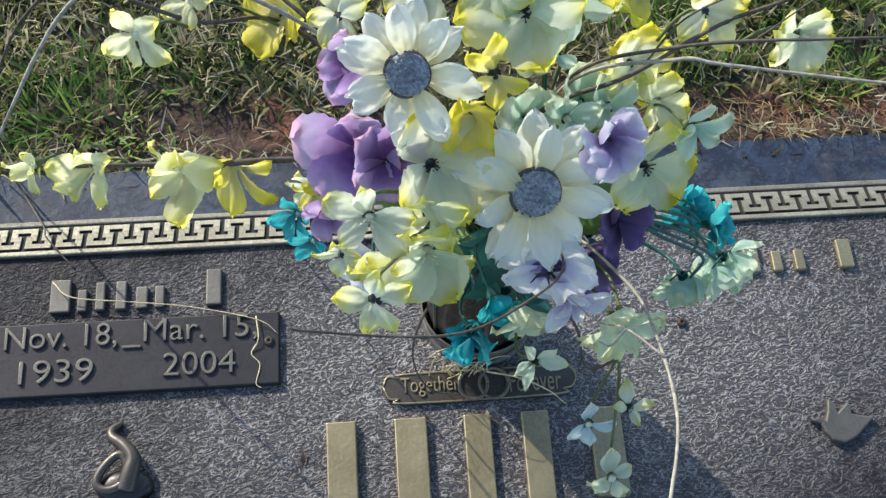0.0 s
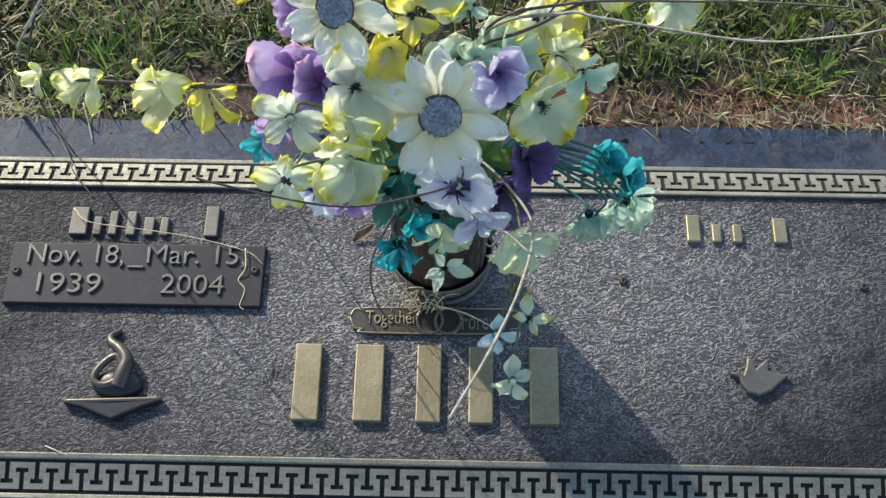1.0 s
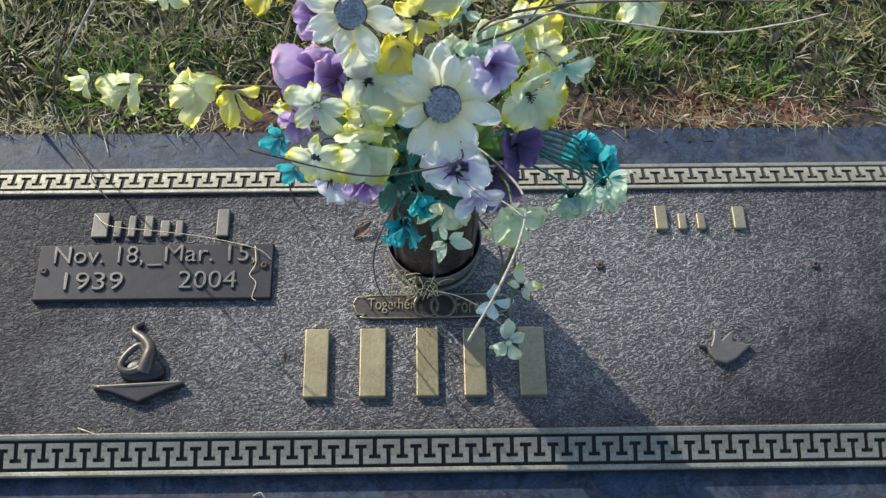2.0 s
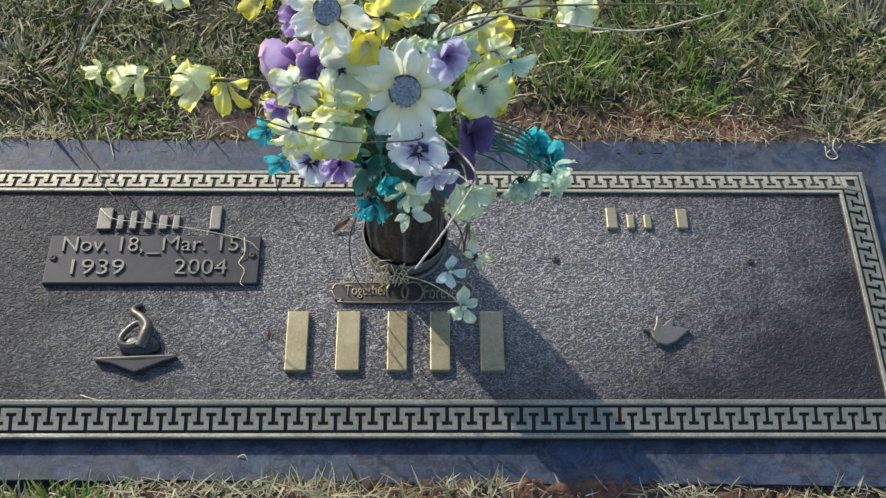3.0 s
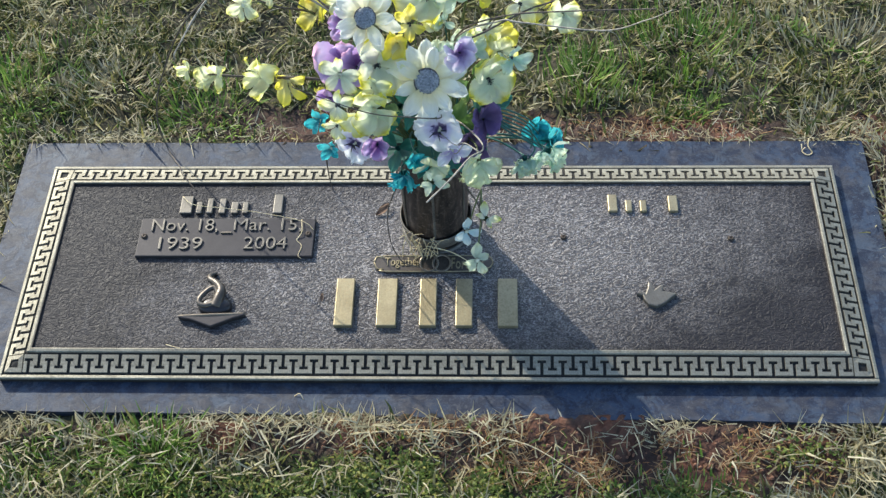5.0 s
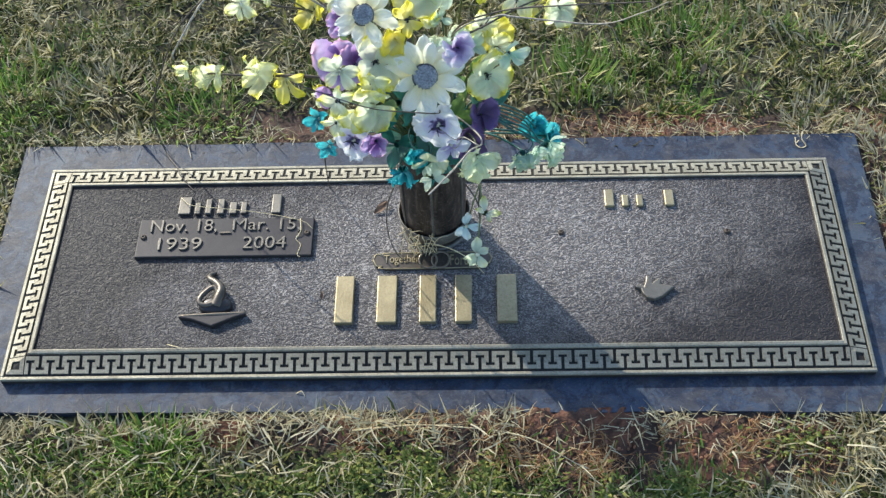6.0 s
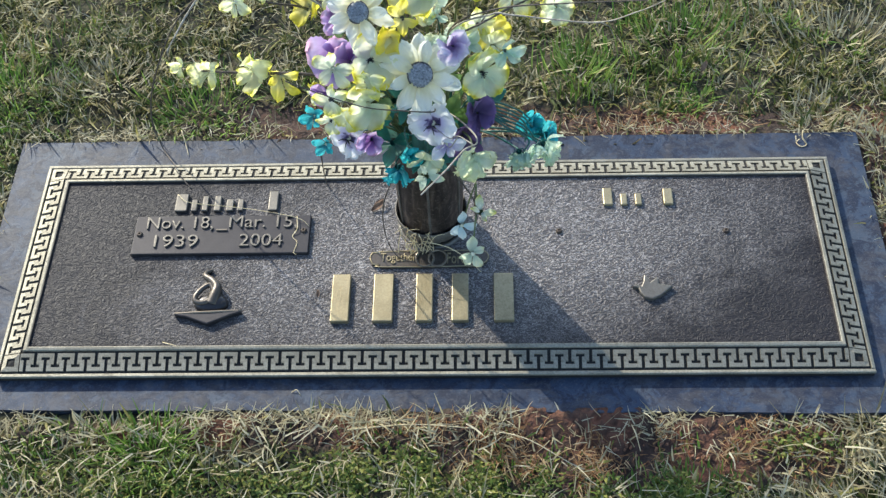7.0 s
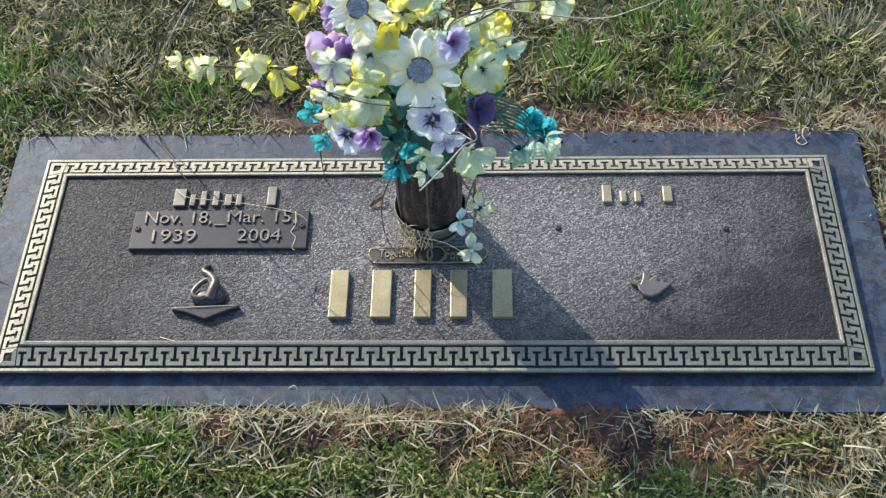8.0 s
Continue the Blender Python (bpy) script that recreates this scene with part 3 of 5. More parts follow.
for x, y in ((0.265, -0.051), (0.271, -0.048), (0.276, -0.051), (0.279, -0.044), (0.281, -0.033), (0.286, -0.037), (0.288, -0.045), (0.297, -0.037), (0.300, -0.040), (0.299, -0.047), (0.307, -0.049), (0.317, -0.051), (0.309, -0.058), (0.300, -0.066), (0.289, -0.071), (0.279, -0.068), (0.274, -0.061), (0.272, -0.054)):
    wing_line.append((x, y))
on_marker("winged_relief", slab(wing_line, -0.0056, 0.0030, 0.0016), DATE, label="plain winged bronze relief ornament")


# ---- lawn ----
def blades(name, centres, length, width, lean, mat, label, category, seed, curl=1.0, parent=None, kind="stuff", aim=None, stray=0.75):
    """Many bent, tapering blades in one mesh; each blade is an island of its own."""
    rng = np.random.default_rng(seed)
    n = len(centres)
    turn = rng.uniform(0, 2 * math.pi, n) if aim is None else aim + rng.normal(0, stray, n)
    tilt = np.clip(rng.normal(*lean, n), 0.02, 1.52)
    ln = rng.uniform(*length, n) * rng.uniform(0.7, 1.15, n)
    wd = rng.uniform(*width, n)
    bend = rng.normal(0.5, 0.5, n) * curl
    sway = rng.normal(0, 0.5, n) * curl
    d = np.stack([np.cos(turn), np.sin(turn)], -1)
    pos = centres.astype(float).copy()
    rows = []
    steps = 3
    for k in range(steps + 1):
        f = k / steps
        side = np.stack([-np.sin(turn + sway * f), np.cos(turn + sway * f), rng.normal(0, 0.3, n)], -1)
        w = (wd * (1 - 0.85 * f ** 1.6) / 2)[:, None]
        rows.append((pos - side * w, pos + side * w))
        a = np.clip(tilt + bend * f, 0, 1.75)
        t2 = turn + sway * f
        step = np.stack([np.sin(a) * np.cos(t2), np.sin(a) * np.sin(t2), np.cos(a)], -1) * (ln / steps)[:, None]
        pos = pos + step
        pos[:, 2] = np.maximum(pos[:, 2], centres[:, 2] + 0.0008)
    co = np.stack([v for r in rows for v in r], 1)
    per = co.shape[1]
    base = (np.arange(n) * per)[:, None, None]
    quad = np.array([[2 * k, 2 * k + 1, 2 * k + 3, 2 * k + 2] for k in range(steps)])[None]
    faces = (base + quad).reshape(-1)
    mesh = bpy.data.meshes.new(name)
    mesh.vertices.add(n * per)
    mesh.vertices.foreach_set("co", co.reshape(-1))
    mesh.loops.add(len(faces))
    mesh.loops.foreach_set("vertex_index", faces.astype(np.int32))
    mesh.polygons.add(n * steps)
    mesh.polygons.foreach_set("loop_start", np.arange(0, len(faces), 4, dtype=np.int32))
    mesh.update(calc_edges=True)
    mesh.validate()
    return tagged(linked(name, mesh, mat, parent), label, category, kind=kind)


def lumps(x, y, scale, seed):
    """Soft random patches between 0 and 1."""
    rng = np.random.default_rng(seed)
    total = np.zeros_like(x)
    for k in range(7):
        a, f, p = rng.uniform(0, math.pi), scale * rng.uniform(0.6, 1.8), rng.uniform(0, 6.3)
        total += np.sin(f * (x * np.cos(a) + y * np.sin(a)) + p)
    return 1 / (1 + np.exp(-total * 1.1))


def scatter(count, x0, x1, y0, y1, seed, thin=1.0, margin=0.0, fade=0.0):
    rng = np.random.default_rng(seed)
    x, y = rng.uniform(x0, x1, count), rng.uniform(y0, y1, count)
    keep = (np.abs(x) > 0.611 - margin) | (np.abs(y) > 0.225 - margin)
    keep &= rng.uniform(0, 1, count) > thin * bare(x, y)
    keep &= rng.uniform(0, 1, count) < 0.07 + 0.93 * lumps(x, y, 42, 5) * (0.2 + 0.8 * lumps(x, y, 130, 9))
    if fade:
        inside = np.minimum(np.minimum(x - x0, x1 - x), np.minimum(y - y0, y1 - y))
        keep &= rng.uniform(0, 1, count) < inside / fade + 0.25 * (lumps(x, y, 9, 17) - 0.5)
    x, y = x[keep], y[keep]
    return np.stack([x, y, ground_height(x, y)], -1)


def combed(at):
    """The way the grass lies, swinging from patch to patch."""
    return 9.0 * lumps(at[:, 0], at[:, 1], 34, 91) + 5.0 * lumps(at[:, 0], at[:, 1], 90, 92)


turf = scatter(600000, -1.45, 1.45, -0.95, 1.30, 1, margin=-0.008, fade=0.5)
blades("lawn_grass", turf, (0.007, 0.021), (0.0016, 0.0037), (1.02, 0.42), LAWN, "short patchy winter lawn, green mixed with straw", "grass", 11, 0.7, aim=combed(turf))
blades("lawn_grass", scatter(420000, -3.6, 3.6, -3.2, 3.4, 2, fade=1.2), (0.018, 0.045), (0.003, 0.006), (0.85, 0.45), LAWN, "short patchy winter lawn, green mixed with straw", "grass", 12)
thatch = scatter(120000, -1.45, 1.45, -0.95, 1.30, 3, 0.72, fade=0.45)
thatch[:, 2] += np.random.default_rng(8).uniform(0.001, 0.014, len(thatch))
blades("dry_thatch", thatch, (0.010, 0.030), (0.0008, 0.0018), (1.25, 0.3), STRAW, "dry straw-coloured clippings lying in the lawn", "dry grass", 13, 0.6)


rng_edge = np.random.default_rng(77)
ex = rng_edge.uniform(-0.62, 0.62, 2600)
ey = np.where(rng_edge.uniform(0, 1, 2600) < 0.6, -0.222 - 0.009 * ex - np.abs(rng_edge.normal(0, 0.016, 2600)), 0.229 + np.abs(rng_edge.normal(0, 0.018, 2600)))
kept = lumps(ex, ey, 35, 15) > rng_edge.uniform(0.1, 0.9, 2600)
ex, ey = ex[kept], ey[kept]
blades("edge_straw", np.stack([ex, ey, ground_height(ex, ey) + rng_edge.uniform(0.002, 0.012, len(ex))], -1), (0.008, 0.024), (0.0008, 0.0018), (1.35, 0.2), STRAW, "dry straw caught along the stone's edges", "dry grass", 14, 0.6)


def clumps(count, x0, x1, y0, y1, mat, label, seed):
    """Small clumps where the lawn stands thicker and higher, with blades fanning outward."""
    rng = np.random.default_rng(seed)
    cx, cy = rng.uniform(x0, x1, count), rng.uniform(y0, y1, count)
    far = (np.abs(cx) > 0.635) | (cy > 0.266) | (cy < -0.245)
    far &= rng.uniform(0, 1, count) > 1.3 * bare(cx, cy)
    cx, cy = cx[far], cy[far]
    each = 24
    dx, dy = rng.normal(0, 0.006, len(cx) * each), rng.normal(0, 0.006, len(cx) * each)
    x, y = np.repeat(cx, each) + dx, np.repeat(cy, each) + dy
    clear = (np.abs(x) > 0.613) | (np.abs(y) > 0.230)
    x, y, dx, dy = x[clear], y[clear], dx[clear], dy[clear]
    blades("grass_clumps", np.stack([x, y, ground_height(x, y)], -1), (0.012, 0.031), (0.0016, 0.0037), (0.90, 0.4), mat, label, "grass", seed, 0.7, aim=np.arctan2(dy, dx), stray=0.45)


clumps(520, -1.0, 1.0, 0.23, 0.95, LAWN, "thicker clumps of mixed green and straw grass", 71)
clumps(190, -1.0, 1.0, 0.23, 0.95, STRAW, "bleached dry clumps standing in the lawn", 72)
clumps(150, -0.9, 0.9, -0.50, -0.24, LAWN, "thicker clumps of mixed green and straw grass", 73)
clumps(60, -0.9, 0.9, -0.50, -0.25, STRAW, "bleached dry clumps standing in the lawn", 74)
clumps(90, -1.0, 1.0, 0.24, 0.95, GREEN, "fresh green clumps standing in the lawn", 75)


def strewn(name, boxes, length, width, lean, mat, label, category, seed, lift=0.012, curl=0.6):
    """Loose stalks strewn over soft-edged patches (x, y, half width, half depth, count)."""
    rng = np.random.default_rng(seed)
    x = np.concatenate([rng.normal(c[0], c[2] / 1.5, c[4]) for c in boxes])
    y = np.concatenate([rng.normal(c[1], c[3] / 1.5, c[4]) for c in boxes])
    clear = (np.abs(x) > 0.614) | (np.abs(y) > 0.2275)
    clear &= lumps(x, y, 60, seed + 1) > rng.uniform(0, 0.8, len(x))
    x, y = x[clear], y[clear]
    blades(name, np.stack([x, y, ground_height(x, y) + rng.uniform(0.001, lift, len(x))], -1), length, width, lean, mat, label, category, seed, curl)


strewn("dry_thatch", [(-0.50, -0.30, 0.14, 0.07, 200), (-0.28, -0.275, 0.18, 0.05, 260), (-0.05, -0.25, 0.20, 0.025, 420), (-0.12, -0.335, 0.25, 0.05, 330), (0.15, -0.345, 0.3, 0.04, 300), (0.54, -0.28, 0.08, 0.05, 320), (0.52, -0.35, 0.15, 0.05, 380)],
       (0.014, 0.040), (0.0012, 0.0028), (1.15, 0.35), STRAW, "bleached straw tangled in the lawn's edge", "dry grass", 61, 0.022)
strewn("clay_straw", [(0.02, -0.250, 0.12, 0.022, 500), (0.14, -0.285, 0.08, 0.02, 420), (0.22, -0.30, 0.06, 0.02, 300), (0.36, -0.262, 0.10, 0.03, 240), (0.43, -0.28, 0.06, 0.02, 260), (0.30, 0.262, 0.25, 0.025, 420)],
       (0.010, 0.028), (0.0009, 0.0018), (1.25, 0.3), RUSTY, "clay-stained straw lying on bare soil", "dry grass", 63, 0.010)
strewn("clover_patch", [(-0.03, -0.305, 0.09, 0.028, 1900), (0.10, -0.320, 0.09, 0.025, 1700), (0.28, -0.330, 0.07, 0.022, 1500), (0.45, -0.265, 0.05, 0.02, 350), (-0.33, -0.32, 0.09, 0.03, 1400), (-0.16, -0.31, 0.06, 0.02, 800)],
       (0.004, 0.009), (0.0022, 0.0046), (1.0, 0.4), MOSS, "low yellow-green clover and moss in the lawn", "ground cover", 65, 0.016)


def clods():
    """Small crumbs of clay lying loose on the bare soil."""
    rng = random.Random(9)
    bm = bmesh.new()
    for k in range(380):
        cx, cy, sx, sy = rng.choice(((0.20, -0.262, 0.14, 0.03), (0.40, -0.258, 0.09, 0.025), (0.36, 0.262, 0.2, 0.025), (0.0, -0.25, 0.14, 0.015)))
        x, y = rng.gauss(cx, sx / 1.6), rng.gauss(cy, sy / 1.6)
        if abs(y) < 0.229 and abs(x) < 0.616:
            continue
        s = rng.uniform(0.0012, 0.0042)
        m = pose(x, y, float(ground_height(x, y)) + s * 0.4, rng.uniform(0, 360), rng.uniform(0, 360), rng.uniform(0, 360)) @ Matrix.Diagonal((s, s * rng.uniform(0.6, 1), s * rng.uniform(0.5, 0.9), 1))
        bmesh.ops.create_icosphere(bm, subdivisions=1, radius=1, matrix=m)
    tagged(linked("clay_crumbs", meshed("clay_crumbs", bm, False), CRUMB), "loose crumbs of red clay on bare soil", "soil", kind="stuff")


CRUMB = plain("red_clay_crumb", (0.10, 0.055, 0.038), (0.30, 0.14, 0.08), 0.95, 160, 0.8)
clods()


def tuft(cx, cy, r, count, length, mat, label, seed, name="grass_tuft", lean=(0.6, 0.35)):
    rng = np.random.default_rng(seed)
    x, y = rng.normal(cx, r / 2, count), rng.normal(cy, r / 2, count)
    inside = (np.abs(x) < 0.614) & (np.abs(y) < 0.229)
    x, y = x[~inside], y[~inside]
    blades(name, np.stack([x, y, ground_height(x, y)], -1), length, (0.0016, 0.0036), lean, mat, label, "grass tuft", seed, 0.6, aim=np.arctan2(y - cy, x - cx), stray=0.6)


FRESH, DRY = "tuft of fresh bright green grass in the lawn", "dry straw-coloured grass tuft beside the stone"
tuft(-0.345, -0.275, 0.06, 380, (0.018, 0.042), GREEN, FRESH, 21)
tuft(-0.45, -0.262, 0.05, 60, (0.016, 0.034), GREEN, FRESH, 22)
tuft(-0.50, -0.33, 0.09, 220, (0.014, 0.032), GREEN, FRESH, 23)
tuft(-0.02, -0.305, 0.10, 160, (0.010, 0.024), GREEN, FRESH, 24)
tuft(0.12, -0.325, 0.09, 130, (0.010, 0.022), GREEN, FRESH, 25)
tuft(0.30, -0.345, 0.08, 240, (0.010, 0.022), GREEN, FRESH, 26)
tuft(-0.555, -0.255, 0.07, 260, (0.02, 0.045), STRAW, DRY, 27, lean=(0.9, 0.35))
tuft(0.545, -0.236, 0.045, 300, (0.02, 0.055), STRAW, DRY, 28, lean=(0.8, 0.4))
tuft(0.60, -0.25, 0.06, 200, (0.015, 0.032), STRAW, DRY, 38, lean=(0.8, 0.4))
tuft(0.655, 0.08, 0.07, 220, (0.019, 0.036), STRAW, DRY, 39, lean=(0.9, 0.35))
tuft(-0.66, 0.10, 0.07, 260, (0.015, 0.032), STRAW, DRY, 40, lean=(0.9, 0.35))
tuft(-0.40, -0.25, 0.07, 160, (0.02, 0.04), STRAW, DRY, 29, lean=(1.0, 0.35))
tuft(0.56, 0.25, 0.05, 150, (0.019, 0.036), STRAW, DRY, 30, lean=(0.9, 0.35))
tuft(0.65, 0.20, 0.06, 180, (0.019, 0.036), STRAW, DRY, 31, lean=(0.9, 0.35))
tuft(0.22, 0.36, 0.06, 240, (0.02, 0.05), GREEN, FRESH, 32)
tuft(-0.36, 0.295, 0.09, 300, (0.015, 0.035), GREEN, FRESH, 33)
tuft(-0.66, 0.33, 0.12, 380, (0.02, 0.045), GREEN, FRESH, 34)
tuft(0.62, 0.42, 0.14, 320, (0.019, 0.040), STRAW, DRY, 35, lean=(0.7, 0.4))
tuft(-0.50, 0.36, 0.08, 240, (0.019, 0.036), STRAW, DRY, 36, lean=(0.9, 0.4))
tuft(0.38, 0.43, 0.10, 260, (0.02, 0.05), GREEN, FRESH, 37)


# ---- vase ----
VX, VY = 0.0, 0.060
MOUTH = 0.188


def vase():
    v = tagged(new("flower_vase"), "dark bronze flower vase standing on the marker", "vase")
    v.location = (VX, VY, -0.0052)
    body = lathe([(0.88 * r, 1.24 * z) for r, z in ((0.0002, 0.004), (0.038, 0.004), (0.044, 0.009), (0.0475, 0.018), (0.0492, 0.034), (0.0500, 0.060), (0.0505, 0.100), (0.0505, 0.130), (0.0515, 0.145), (0.0535, 0.152), (0.0515, 0.154), (0.0475, 0.148), (0.046, 0.130), (0.045, 0.09), (0.039, 0.05), (0.03, 0.03), (0.0002, 0.03))], 48)
    part("body", body, VASE, v, "dark brown bronze vase body", True)
    part("foot_ring", lathe([(0.030, 0.001), (0.030, 0.0035), (0.040, 0.0035), (0.043, 0.006), (0.046, 0.006), (0.0475, 0.0035), (0.0475, 0.0)], 48), FLANGE, v, "pale bronze mounting ring", True)
    part("collar", lathe([(0.032, 0.004), (0.040, 0.007), (0.0450, 0.014), (0.0478, 0.026), (0.0488, 0.036), (0.0476, 0.0375), (0.0458, 0.027), (0.0435, 0.016), (0.034, 0.010)], 48), FLANGE, v, "pale worn mounting cup round the vase's foot", True)
    for a in range(0, 360, 60):
        ca, sa = math.cos(radians(a - 90)), math.sin(radians(a - 90))
        rib = [(r * ca, r * sa, z) for r, z in ((0.0405, 0.014), (0.0428, 0.028), (0.0440, 0.050), (0.0447, 0.085), (0.0450, 0.124), (0.0450, 0.161))]
        part("rib", tube(rib, 0.0016, 0.0016, 6, steps=4), FLANGE if a in (0, 60, 300) else VASE, v, "", True)


vase()


# ---- artificial flowers ----
def petal_mesh(name, ln, wd, tip=0.5, cup=0.2, ruffle=0.1, start=0.1, seed=0, notch=0.0, curl=0.6, nu=14, nv=12, frill=0.018):
    """A cloth petal along +x: a stalk end, a wide middle, a rounded or pointed end, cupped and ruffled."""
    bm = bmesh.new()
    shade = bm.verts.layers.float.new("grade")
    rng = random.Random(seed)
    ph = [rng.uniform(0, 6.3) for _ in range(4)]
    rows = []
    for i in range(nu + 1):
        t = i / nu
        peak = 0.62 - 0.1 * tip
        w = wd * 0.5 * (0.2 + 0.8 * math.sin(math.pi / 2 * t / peak) ** 1.2 if t < peak else max(0.0, 1 - ((t - peak) / (1 - peak)) ** (2.6 - 1.2 * tip)) ** (0.5 + 0.35 * tip) * 0.94 + 0.06 * (1 - tip * 0.6))
        row = []
        for j in range(nv + 1):
            s = 2 * j / nv - 1
            x = ln * (start + (1 - start) * t) - notch * ln * (1 - abs(s)) * t ** 3
            y = w * s * (1 + 0.10 * t * noise.noise(Vector((11 * t, seed * 1.9, 3 if s > 0 else 8))))
            z = cup * ln * (t * t * 0.9 - 0.3 * t - curl * max(0, t - 0.6) ** 2 * 4) + 0.3 * wd * cup * s * s
            z += ruffle * wd * 0.34 * t * (math.sin(2.6 * s + ph[0]) * 0.6 + math.sin(5.0 * s + 4 * t + ph[1]) * 0.45) + ruffle * ln * 0.2 * math.sin(3.5 * t + ph[2])
            x += ruffle * ln * 0.07 * math.sin(6 * s + ph[3]) * t
            rag = noise.noise(Vector((seed * 3.7 + 9 * t, 4.3 * s, 1.7))) + 0.6 * noise.noise(Vector((seed * 5.1, 9.5 * s, 21 * t)))
            x += ln * 0.055 * rag * t ** 3
            z += ln * 0.03 * noise.noise(Vector((7 * t, 5 * s, seed * 2.3)))
            y += ruffle * wd * 0.10 * math.sin(4 * t + ph[1])
            cut = frill * (1 if (i + j) % 2 else -1) * rng.uniform(0.3, 1.3)
            if i >= nu - 1:
                x += ln * cut * (0.4 + 0.6 * (i == nu))
            if j in (0, nv) and t > 0.35:
                y *= 1 + 1.6 * cut
            v = bm.verts.new((x, y, z))
            v[shade] = max(t ** 1.5, 0.72 * abs(s) * t)
            row.append(v)
        rows.append(row)
    for a, b in zip(rows, rows[1:]):
        for j in range(nv):
            bm.faces.new((a[j], a[j + 1], b[j + 1], b[j]))
    return meshed(name, bm, True)


PETALS = {}


def petal_of(kind, variant, mat, ln, wd, **shape):
    key = (kind, variant, mat.name)
    if key not in PETALS:
        PETALS[key] = petal_mesh("petal", ln, wd, seed=variant * 7 + len(kind), **shape)
    return PETALS[key]


def head_pose(at, face, spin):
    z = Vector(face).normalized()
    x = Vector((1, 0, 0.05)).cross(z).cross(z).normalized() * -1
    x = (x - z * x.dot(z)).normalized()
    m = Matrix((x, z.cross(x), z)).transposed().to_4x4()
    return Matrix.Translation(at) @ m @ pose(0, 0, 0, 0, 0, spin)


STEMS = [0]


def flower(name, label, at, face=None, spin=0.0, stem=STEM_GREEN, stem_r=0.0011, root=None):
    """An empty flower at its head, with its stem down into the vase (or to root)."""
    at = Vector(at)
    if face is None:
        face = (at - Vector((0, 0.04, 0.26))).normalized() * 0.75 + Vector((0, -0.62, 0.62))
    f = tagged(new(name), label, "artificial flower", "flowers in the vase")
    f.matrix_world = m = head_pose(at, face, spin)
    STEMS[0] += 1
    k = STEMS[0]
    if root is None:
        a = math.atan2(at.y - VY, at.x - VX) + 0.4 * math.sin(k)
        low = Vector((VX + 0.024 * math.cos(a), VY + 0.024 * math.sin(a), 0.06))
        lip = Vector((VX + 0.034 * math.cos(a), VY + 0.034 * math.sin(a), MOUTH + 0.01))
        back = at - Vector(face).normalized() * 0.03
        mid = lip.lerp(back, 0.55) + Vector((0, 0.006 * math.sin(2.3 * k), 0.012))
        line = [low, lip, mid, back, at - Vector(face).normalized() * 0.003]
    else:
        back = at - Vector(face).normalized() * 0.012
        line = [Vector(root), Vector(root).lerp(back, 0.5) + Vector((0, 0, 0.005)), back, at - Vector(face).normalized() * 0.002]
    inv = m.inverted()
    part("stem", tube([inv @ p for p in line], stem_r * 1.25, stem_r, 6, 0.2, steps=6), stem, f, "", True)
    part("calyx", lathe([(0.0008, -0.007), (0.0022, -0.004), (0.0032, -0.001), (0.0036, 0.001)], 10), stem, f, "", True)
    return f


def ring_of(f, kind, mat, count, r, wd, lift=0.0, turn=0.0, wild=0.15, z=0.0, variants=4, **shape):
    """Petals round the head; r and wd in metres, lift in degrees out of the flat."""
    rng = random.Random(STEMS[0] * 31 + count)
    for k in range(count):
        mesh = petal_of(f"{kind}{r:.4f}{wd:.4f}", k % variants, mat, r, wd, **shape)
        a = turn + 360 * k / count + rng.uniform(-1, 1) * wild * 90 / count * 2
        m = pose(0, 0, z + 0.0004 * (k % 3), 0, 0, a) @ pose(0, 0, 0, rng.uniform(-14, 14) * wild * 4, -(lift + rng.uniform(-25, 25) * wild), 0)
        s = rng.uniform(1 - 0.5 * wild, 1 + 0.3 * wild)
        linked("petal", mesh, mat, f, m=m @ Matrix.Diagonal((s, s, s, 1)))


def eye(f, r, mat=EYE_DARK, h=0.002):
    bm = lathe([(r, 0.0), (r * 1.02, h * 0.5), (r * 0.75, h), (r * 0.3, h * 1.2), (0.0001, h * 1.1)], 14)
    for v in bm.verts:
        v.co += Vector((1, 1, 0.6)) * (0.12 * r * noise.noise(v.co * 1400))
    part("eye", bm, mat, f, "dark flower eye" if mat is EYE_DARK else "", True)


def stamens(f, count, ln, mat=STAMEN, spread=0.5):
    rng = random.Random(STEMS[0])
    for k in range(count):
        a, s = 2 * math.pi * k / count + rng.uniform(-0.2, 0.2), spread * rng.uniform(0.5, 1.1)
        e = Vector((s * math.cos(a), s * math.sin(a), 1)).normalized() * ln * rng.uniform(0.8, 1.15)
        bm = tube([(0, 0, 0), e * 0.5 + Vector((0, 0, 0.0008)), e], 0.00035, 0.0003, 4, steps=2)
        bmesh.ops.create_icosphere(bm, subdivisions=1, radius=0.0006, matrix=Matrix.Translation(e))
        part("stamen", bm, mat, f, "", True)


